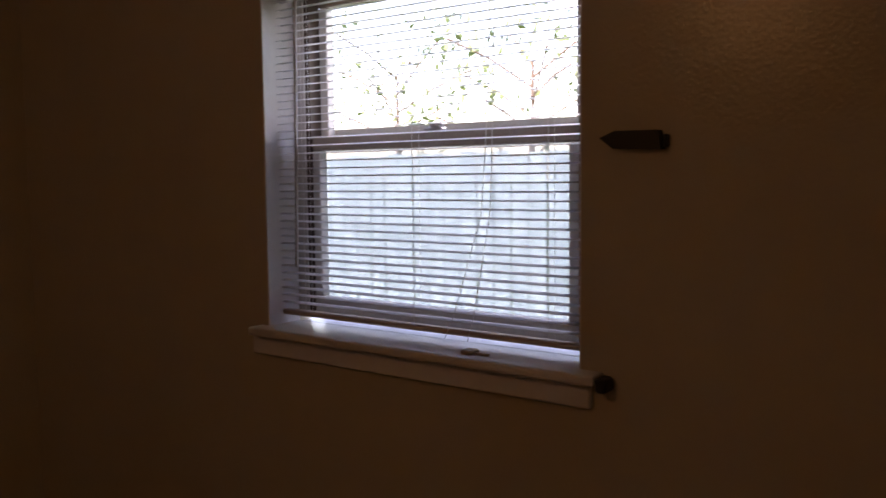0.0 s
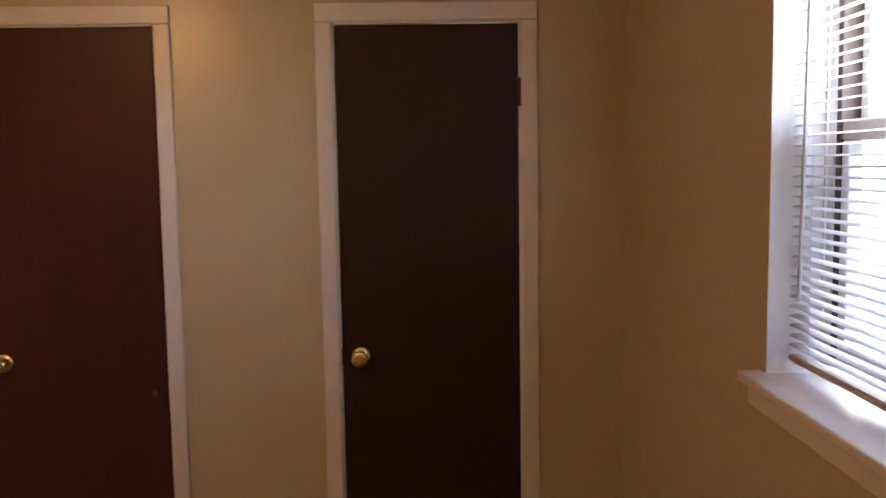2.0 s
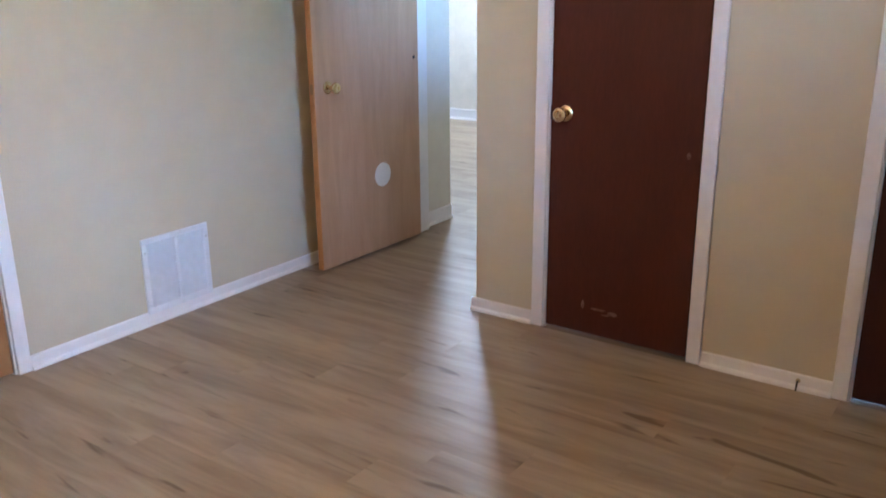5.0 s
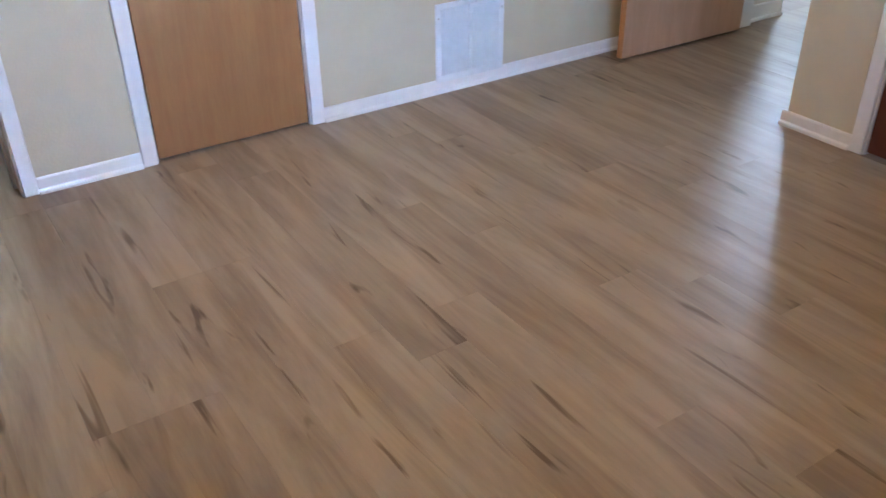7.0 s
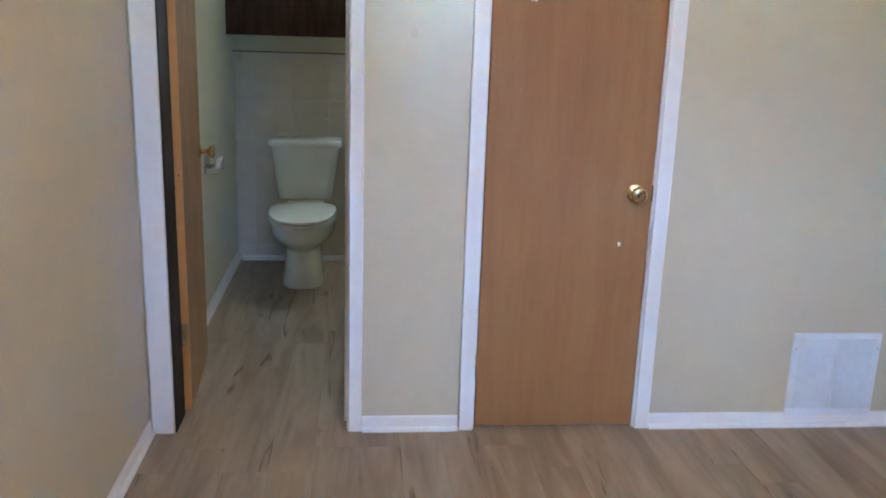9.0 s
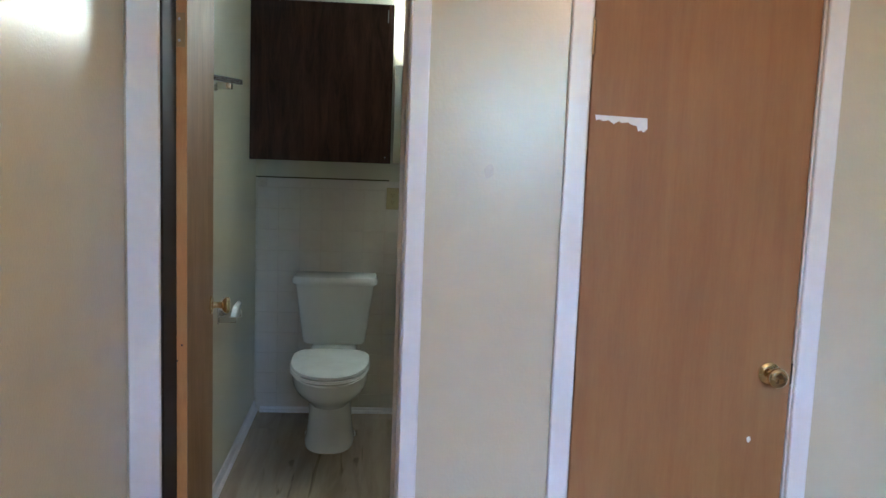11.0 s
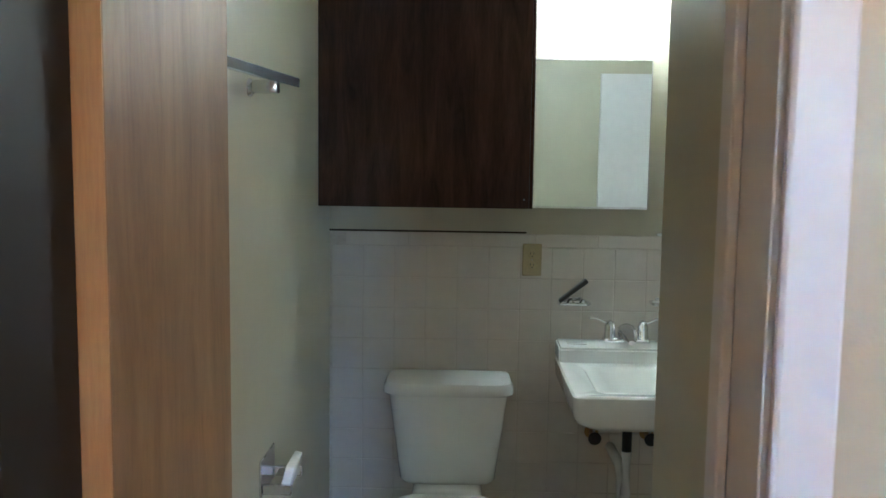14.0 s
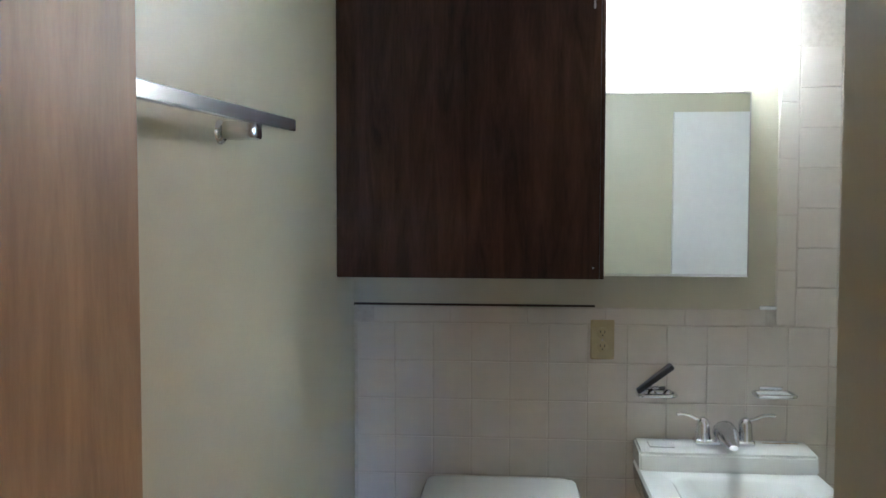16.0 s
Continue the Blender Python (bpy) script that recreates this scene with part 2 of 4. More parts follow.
def thing(name, at, label, category, group="", kind=""):
    ob = new(name)
    ob.location = at
    return tagged(ob, label, category, group, kind)


def structure(name, bm, material, label, category="wall"):
    return tagged(part(name, bm, material, None, soft=False), label, category, kind="structure")


def wall(name, along, a0, a1, p0, p1, z0, z1, holes, material, label):
    """A wall along x or y from a0 to a1, between the faces p0 and p1, with openings (a, a, z, z)."""
    bm = bmesh.new()
    acuts = sorted({a0, a1, *[h[0] for h in holes], *[h[1] for h in holes]})
    for b0, b1 in zip(acuts, acuts[1:]):
        zs = [z0]
        for h in holes:
            if h[0] <= b0 and h[1] >= b1:
                zs = [z0, h[2], h[3]]
        spans = [(zs[0], z1)] if len(zs) == 1 else [s for s in ((z0, zs[1]), (zs[2], z1)) if s[1] - s[0] > 0.001]
        for s0, s1 in spans:
            if along == "y":
                box(bm, p0, p1, b0, b1, s0, s1)
            else:
                box(bm, b0, b1, p0, p1, s0, s1)
    bmesh.ops.remove_doubles(bm, verts=bm.verts, dist=0.0005)
    return structure(name, bm, material, label)


# ---- plan ----
H = 2.42                      # ceiling
SOUTH, NORTH, EAST, BACK = 0.382, 3.738, 3.62, -2.428
BSOUTH = 0.371                # bathroom side wall
ALCOVE, HALLY = 1.078, 4.55  # return wall beside the hall door, plane of that door
T = 0.115
TW = 0.15                     # wall between bedroom and bathroom
BATH = (0.478, 1.095)         # door openings, clear
CLOSET = (1.572, 2.185)
D1 = (1.427, 2.048)
D2 = (2.644, 3.262)
HALL = (0.135, 0.950)
HEAD = 2.038
WIN = (1.576, 2.512, 1.140, 2.062)

wall("wall_west", "y", SOUTH, HALLY, -TW, 0.0, 0, H, [(BATH[0] - 0.018, BATH[1] + 0.018, 0, HEAD + 0.02), (CLOSET[0] - 0.018, CLOSET[1] + 0.018, 0, HEAD + 0.02)], WALL, "beige painted wall with a bathroom and a closet doorway")
wall("wall_south", "x", -TW, EAST + 0.16, SOUTH - T, SOUTH, 0, H, [], WALL, "plain beige painted wall beside the bathroom door")
wall("wall_east", "y", SOUTH, NORTH + T, EAST, EAST + 0.16, 0, H, [(WIN[0], WIN[1], WIN[2] - 0.06, WIN[3])], WALL, "beige painted wall with one recessed window")
wall("wall_north", "x", ALCOVE, EAST, NORTH, NORTH + T, 0, H, [(D1[0] - 0.018, D1[1] + 0.018, 0, HEAD + 0.02), (D2[0] - 0.018, D2[1] + 0.018, 0, HEAD + 0.02)], WALL, "beige painted wall with two dark closet doors")
wall("wall_alcove", "y", NORTH + T, HALLY, ALCOVE, ALCOVE + T, 0, H, [], WALL, "short beige return wall beside the hall doorway")
wall("wall_hall_door", "x", -T, 1.30, HALLY, HALLY + T, 0, H, [(HALL[0] - 0.018, HALL[1] + 0.018, 0, HEAD + 0.02)], WALL, "beige wall over the doorway to the hall")
wall("wall_hall_stub", "y", HALLY + T, 4.955, -0.03, 0.085, 0, H, [], HALLWALL, "short pale wall just past the hall doorway")
wall("wall_hall_far", "x", -4.5, 3.2, 8.15, 8.27, 0, H, [], HALLWALL, "pale wall at the far end of the hall")
wall("wall_hall_left", "y", 4.84, 8.15, -4.5, -4.38, 0, H, [], HALLWALL, "pale side wall of the hall")
wall("wall_hall_front", "x", -4.38, -0.03, 4.84, 4.955, 0, H, [], HALLWALL, "pale wall behind the bedroom")
# The hole is added out of view to let daylight onto the stub wall.
wall("wall_hall_right", "y", HALLY + T, 8.15, 1.30, 1.42, 0, H, [(4.95, 5.25, 1.2, 1.85)], HALLWALL, "pale side wall of the hall with an added unseen opening for daylight")
wall("wall_bath_back", "y", SOUTH - T, 2.65, BACK - T, BACK, 0, H, [], BATHWALL, "cream bathroom wall above white tile")
wall("wall_bath_south", "x", BACK, -TW, SOUTH - T, BSOUTH, 0, H, [], BATHWALL, "cream bathroom side wall")
wall("wall_bath_north", "x", BACK, -TW, 2.65, 2.65 + T, 0, H, [], BATHWALL, "cream bathroom end wall")
wall("wall_bath_closet", "y", 1.217, 2.65, -0.905, -0.80, 0, H, [], BATHWALL, "cream bathroom wall behind the closet")
wall("wall_bath_closet_side", "x", -0.80, -TW, 1.217, 1.30, 0, H, [], BATHWALL, "shaded cream bathroom wall beside the closet")
wall("wall_closet_rear", "x", ALCOVE + T, EAST, 4.34, 4.44, 0, H, [], WALL, "plain rear wall of the closets")
structure("ceiling", boxed(-4.5, EAST + 0.16, SOUTH - T, 8.27, H, H + 0.1), CEIL, "white painted ceiling", "ceiling")
structure("subfloor", boxed(-4.5, EAST + 0.16, SOUTH - T, 8.27, -0.12, -0.004), GROUT, "dark joints under the plank floor", "floor")


# ---- trim ----
def door_trim(name, along, plane, side, a0, a1, depth, label, w0=0.056, w1=0.056, first=None):
    """Jambs, head and casing of an opening. side: the way (+1 or -1) that the casing faces."""
    ob = thing(name, ((plane, (a0 + a1) / 2, 0) if along == "y" else ((a0 + a1) / 2, plane, 0)), label, "door frame", kind="structure")

    def piece(nm, u0, u1, v0, v1, z0, z1, bev=0.003, mat=TRIM):
        if along == "y":
            part(nm, boxed(v0, v1, u0, u1, z0, z1, bevel=bev), mat, ob)
        else:
            part(nm, boxed(u0, u1, v0, v1, z0, z1, bevel=bev), mat, ob)
    back = plane - side * depth
    lo, hi = min(plane, back), max(plane, back)
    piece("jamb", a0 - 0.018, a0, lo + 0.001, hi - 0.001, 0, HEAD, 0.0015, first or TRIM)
    piece("jamb", a1, a1 + 0.018, lo + 0.001, hi - 0.001, 0, HEAD, 0.0015)
    piece("head_jamb", a0 - 0.018, a1 + 0.018, lo + 0.001, hi - 0.001, HEAD, HEAD + 0.018, 0.0015)
    f0, f1 = min(plane, plane + side * 0.015), max(plane, plane + side * 0.015)
    piece("casing", a0 - w0 - 0.005, a0 - 0.005, f0, f1, 0, HEAD + 0.0055, 0.004)
    piece("casing", a1 + 0.005, a1 + w1 + 0.005, f0, f1, 0, HEAD + 0.0055, 0.004)
    piece("head_casing", a0 - w0 - 0.005, a1 + w1 + 0.005, f0, f1, HEAD + 0.006, HEAD + 0.066, 0.004)
    return ob


# The first bathroom jamb is near-black, the rest of the frame white.
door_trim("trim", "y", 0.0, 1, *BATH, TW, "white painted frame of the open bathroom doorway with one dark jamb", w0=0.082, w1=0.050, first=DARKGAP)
door_trim("trim", "y", 0.0, 1, *CLOSET, T, "white painted frame of the oak closet door")
door_trim("trim", "x", NORTH, -1, *D1, T, "white painted frame of a dark closet door beside the alcove")
door_trim("trim", "x", NORTH, -1, *D2, T, "white painted frame of a dark closet door near the window wall")
door_trim("trim", "x", HALLY, -1, *HALL, T, "white painted frame of the hall doorway")


def stop_strip(u0, u1, v0, v1, z0=0, z1=HEAD):
    tagged(part("trim", boxed(u0, u1, v0, v1, z0, z1, bevel=0.002), TRIM), "white painted door stop strip", "door stop", kind="structure")


stop_strip(-0.112, -0.078, BATH[1] - 0.011, BATH[1] - 0.0005)
stop_strip(HALL[1] - 0.012, HALL[1] - 0.0005, HALLY + 0.042, HALLY + 0.08)


def baseboard(x0, y0, x1, y1, nx, ny, label="white painted baseboard with quarter-round shoe", h=0.058):
    """Along the wall from one point to the other; (nx, ny) points into the room."""
    bm = bmesh.new()
    profile = [(0.0, 0.0), (0.021, 0.0), (0.0205, 0.007), (0.0175, 0.013), (0.011, 0.0165), (0.0095, 0.0185), (0.0095, h - 0.006), (0.006, h), (0.0, h)]
    rings = [[Vector((x + nx * d, y + ny * d, z)) for d, z in profile] for x, y in ((x0, y0), (x1, y1))]
    loft(bm, rings)
    return structure("baseboard", bm, TRIM, label, "baseboard")


baseboard(0.0, BATH[1] + 0.056, 0.0, CLOSET[0] - 0.062, 1, 0)
baseboard(0.0, CLOSET[1] + 0.062, 0.0, HALLY, 1, 0)
baseboard(0.016, SOUTH, EAST, SOUTH, 0, 1)
baseboard(ALCOVE - 0.021, NORTH, D1[0] - 0.062, NORTH, 0, -1)
baseboard(ALCOVE, NORTH, ALCOVE, HALLY, -1, 0)
baseboard(D1[1] + 0.062, NORTH, D2[0] - 0.062, NORTH, 0, -1)
baseboard(D2[1] + 0.062, NORTH, EAST, NORTH, 0, -1)
baseboard(EAST, SOUTH, EAST, NORTH, -1, 0)
baseboard(BACK, BSOUTH, -TW, BSOUTH, 0, 1, "white baseboard in the bathroom")
baseboard(BACK + 0.009, SOUTH + 0.023, BACK + 0.009, 2.65, 1, 0, "white base strip under the bathroom tile", h=0.03)
baseboard(0.085, HALLY + T + 0.001, 0.085, 4.955, 1, 0, "white baseboard in the hall", h=0.085)
baseboard(-4.38, 8.15, 1.30, 8.15, 0, -1, "white baseboard in the hall", h=0.11)


# ---- doors ----
def spun(bm, ang, at):
    bmesh.ops.rotate(bm, verts=bm.verts, cent=at, matrix=Matrix.Rotation(radians(ang), 3, "Z"))
    return bm


def knob(parent, at, axis, material, ang=0, pivot=(0, 0, 0)):
    k = part("knob", spun(turned(at, axis, [(0.036, 0.010), (0.040, 0.018), (0.046, 0.0255), (0.054, 0.0285), (0.060, 0.0275), (0.064, 0.023), (0.066, 0.015), (0.0655, 0.011), (0.0645, 0.0)], 24), ang, pivot), material, parent, "polished brass door knob")
    part("rose", spun(turned(at, axis, [(0.0, 0.031), (0.004, 0.031), (0.009, 0.026), (0.011, 0.014)], 24), ang, pivot), material, k)
    part("neck", spun(turned(at, axis, [(0.009, 0.013), (0.020, 0.0105), (0.038, 0.0125)], 16), ang, pivot), material, k)
    return k


def hinge(parent, x, y, z, material=BRASSDULL, axis="x"):
    h = part("hinge", turned((x, y, z - 0.045), (0, 0, 1), [(0, 0.0035), (0.002, 0.0062), (0.088, 0.0062), (0.090, 0.0035), (0.096, 0.003)], 10), material, parent, "worn metal hinge")
    return h


def closed_door(name, along, plane, side, a0, a1, material, label, knob_lo, hinge_lo=False):
    ob = thing(name, ((plane, (a0 + a1) / 2, 0) if along == "y" else ((a0 + a1) / 2, plane, 0)), label, "door", kind="structure")
    f0, f1 = plane - side * 0.038, plane - side * 0.003
    lo, hi = min(f0, f1), max(f0, f1)
    if along == "y":
        part("door_slab", boxed(lo, hi, a0 + 0.003, a1 - 0.003, 0.012, HEAD - 0.004, bevel=0.0015), material, ob)
        n = (side, 0, 0)
        kn = (plane - side * 0.003, knob_lo, 0.917)
        part("latch_plate", boxed(plane - side * 0.004 - 0.001, plane - side * 0.004 + 0.002, (a1 - 0.004 if knob_lo > (a0 + a1) / 2 else a0 - 0.001), (a1 + 0.001 if knob_lo > (a0 + a1) / 2 else a0 + 0.004), 0.885, 0.945), BLACK, ob)
        for z in (0.25, 1.80):
            hinge(ob, plane + side * 0.004, a0 - 0.001 if knob_lo > (a0 + a1) / 2 else a1 + 0.001, z)
    else:
        part("door_slab", boxed(a0 + 0.003, a1 - 0.003, lo, hi, 0.012, HEAD - 0.004, bevel=0.0015), material, ob)
        n = (0, side, 0)
        kn = (knob_lo, plane - side * 0.003, 0.917)
        part("latch_plate", boxed((a1 - 0.004 if knob_lo > (a0 + a1) / 2 else a0 - 0.001), (a1 + 0.001 if knob_lo > (a0 + a1) / 2 else a0 + 0.004), plane - side * 0.004 - 0.001, plane - side * 0.004 + 0.002, 0.885, 0.945), BLACK, ob)
        for z in (0.25, 1.805):
            hinge(ob, a1 + 0.001, plane + side * 0.004, z, DARKDOOR)
    knob(ob, kn, n, BRASS)
    return ob


def blotch(cx, cz, rx, rz, n=14, seed=1, rough=0.3):
    """An uneven flat outline: (u, z) points round a centre."""
    rng = random.Random(seed)
    return [(cx + rx * math.cos(t) * (1 + rng.uniform(-rough, rough)), cz + rz * math.sin(t) * (1 + rng.uniform(-rough, rough))) for t in (2 * math.pi * i / n for i in range(n))]


def flat_mark(name, outline, along, plane, side, material, parent, label, thick=0.0006):
    bm = bmesh.new()
    rings = []
    for d in (0.0002, thick):
        rings.append([Vector((plane + side * d, u, z)) if along == "y" else Vector((u, plane + side * d, z)) for u, z in outline])
    loft(bm, rings)
    return part(name, bm, material, parent, label, soft=False)


door_1 = closed_door("door_1", "x", NORTH, -1, *D1, DARKDOOR, "closed dark brown painted closet door with scuffs near the floor", D1[0] + 0.068)
door_2 = closed_door("door_2", "x", NORTH, -1, *D2, DARKERDOOR, "closed blackish brown painted closet door near the window wall", D2[0] + 0.066)
door_3 = closed_door("door_3", "y", 0.0, 1, *CLOSET, OAK, "closed oak veneer closet door with a patch of bare white paint", CLOSET[1] - 0.066)
for u, z, rx, rz, sd in ((1.735, 0.120, 0.022, 0.010, 3), (1.60, 0.138, 0.008, 0.017, 4), (1.668, 0.126, 0.034, 0.005, 5), (1.70, 0.108, 0.020, 0.003, 7), (2.00, 0.80, 0.008, 0.012, 6)):
    flat_mark("scuff", blotch(u, z, rx, rz, seed=sd), "x", NORTH + 0.003, -1, SCUFF, door_1, "pale scuff mark")
flat_mark("paint_mark", [(1.589, 1.6040), (1.729, 1.5995), (1.731, 1.5725), (1.721, 1.5617), (1.715, 1.5671), (1.706, 1.5644), (1.702, 1.5779), (1.685, 1.5823), (1.678, 1.5873), (1.660, 1.5848),
                         (1.654, 1.5897), (1.640, 1.5811), (1.633, 1.5860), (1.625, 1.5910), (1.611, 1.5879), (1.602, 1.5922), (1.592, 1.5897)], "y", -0.003, 1, WHITEPAINT, door_3, "strip of bare white primer")
flat_mark("chip", blotch(2.077, 0.727, 0.006, 0.009, seed=9), "y", -0.003, 1, WHITEPAINT, door_3, "small white chip")


SMUDGE = surface("smudged paint", (0.43, 0.37, 0.28), 0.45, dark=(0.50, 0.44, 0.34), big=40, fine=90)
flat_mark("smudge", blotch(1.315, 1.447, 0.013, 0.019, seed=21, rough=0.2), "y", 0.0, 1, SMUDGE, bpy.data.objects["wall_west"], "faint grey smudge", thick=0.0005)


def hall_leaf():
    ob = thing("door_4", (0.155, 4.1120, 0), "open oak veneer door folded back beside the wall, with a white disc", "door", kind="structure")
    piv = (0.1790, 4.5240, 0)
    ang = -0.7
    part("door_slab", spun(boxed(0.1440, 0.1790, 3.7180, 4.5240, 0.015, 2.025, bevel=0.0015), ang, piv), OAKLEAF, ob)
    part("door_edge", spun(boxed(0.1450, 0.1780, 3.7155, 3.7178, 0.016, 2.024), ang, piv), OAKEDGE, ob)
    knob(ob, (0.1790, 3.8070, 0.925), (1, 0, 0), BRASS, ang, piv)
    knob(ob, (0.1440, 3.8070, 0.925), (-1, 0, 0), BRASS, ang, piv)
    part("latch", spun(boxed(0.1540, 0.1690, 3.7120, 3.7154, 0.90, 0.95), ang, piv), BRASSDULL, ob)
    part("disc", spun(turned((0.1792, 4.1970, 0.425), (1, 0, 0), [(0, 0.064), (0.003, 0.064), (0.0035, 0.060), (0.004, 0.0)], 28), ang, piv), WHITEPAINT, ob, "round white cover disc")
    part("peg", spun(turned((0.1790, 4.484, 1.018), (1, 0, 0), [(0, 0.009), (0.003, 0.009), (0.003, 0.004)], 12), ang, piv), BLACK, ob, "small dark plug")
    for z in (0.25, 1.02, 1.79):
        hinge(ob, 0.1570, 4.5330, z)


hall_leaf()


def bath_leaf():
    ob = thing("door_5", (-0.4530, 0.4950, 0), "oak veneer bathroom door standing open against the side wall", "door", kind="structure")
    piv = (-0.157, 0.4610, 0)
    ang = 4.0
    part("door_slab", spun(boxed(-0.757, -0.1595, 0.4620, 0.5040, 0.015, 2.025, bevel=0.0015), ang, piv), OAKTAN, ob)
    part("door_edge", spun(boxed(-0.1593, -0.157, 0.4625, 0.5035, 0.016, 2.024), ang, piv), OAKEDGE, ob, "raw orange wood edge")
    knob(ob, (-0.692, 0.5040, 0.935), (0, 1, 0), BRASS, ang, piv)
    for z in (0.32, 1.79):
        hp = part("hinge_plate", spun(boxed(-0.1568, -0.155, 0.4680, 0.5000, z - 0.045, z + 0.045), ang, piv), BRASSDULL, ob, "brass hinge plate")
        part("screw", spun(turned((-0.155, 0.4840, z + 0.028), (1, 0, 0), [(0, 0.004), (0.0012, 0.003)], 10), ang, piv), NICKEL, hp)
        part("screw", spun(turned((-0.155, 0.4840, z - 0.028), (1, 0, 0), [(0, 0.004), (0.0012, 0.003)], 10), ang, piv), NICKEL, hp)
    for dy, z in ((0.4740, 0.965), (0.4900, 0.925), (0.4770, 0.88)):
        part("screw_hole", spun(turned((-0.157, dy, z), (1, 0, 0), [(0, 0.003), (0.0006, 0.003)], 8), ang, piv), BLACK, ob)


bath_leaf()


# ---- wall vent ----
def wall_vent():
    y0, y1, z0, z1 = 2.787, 3.140, 0.046, 0.384
    ob = thing("wall_vent", (0.0, (y0 + y1) / 2, z0), "white enamelled return air grille set low in the wall", "vent")
    for nm, a, b, c, d in (("frame_rail", y0, y1, z1 - 0.022, z1), ("frame_rail", y0, y1, z0, z0 + 0.032), ("frame_stile", y0, y0 + 0.026, z0 + 0.0325, z1 - 0.0225), ("frame_stile", y1 - 0.026, y1, z0 + 0.0325, z1 - 0.0225), ("mullion", (y0 + y1) / 2 - 0.009, (y0 + y1) / 2 + 0.009, z0 + 0.0325, z1 - 0.0225)):
        part(nm, boxed(0.0, 0.012, a, b, c, d, bevel=0.003), VENTMETAL, ob)
    part("backing", boxed(0.0005, 0.002, y0 + 0.02, y1 - 0.02, z0 + 0.02, z1 - 0.015), VENTDARK, ob)
    mid = (y0 + y1) / 2
    n = 26
    for a, b in ((y0 + 0.0265, mid - 0.0095), (mid + 0.0095, y1 - 0.0265)):
        for i in range(n):
            z = z0 + 0.038 + (z1 - z0 - 0.066) * i / (n - 1)
            bm = boxed(-0.0055, 0.0055, a, b, -0.0006, 0.0006)
            bmesh.ops.rotate(bm, verts=bm.verts, cent=(0, 0, 0), matrix=Matrix.Rotation(radians(38), 3, "Y"))
            bmesh.ops.translate(bm, verts=bm.verts, vec=(0.0065, 0, z))
            part("slat", bm, VENTMETAL, ob, soft=False)
    for y, z in ((y0 + 0.013, z1 - 0.06), (y1 - 0.013, z1 - 0.06)):
        part("screw", turned((0.012, y, z), (1, 0, 0), [(0, 0.004), (0.0015, 0.003)], 10), NICKEL, ob)


wall_vent()

# ---- window ----
Y0, Y1, Z0, Z1 = WIN


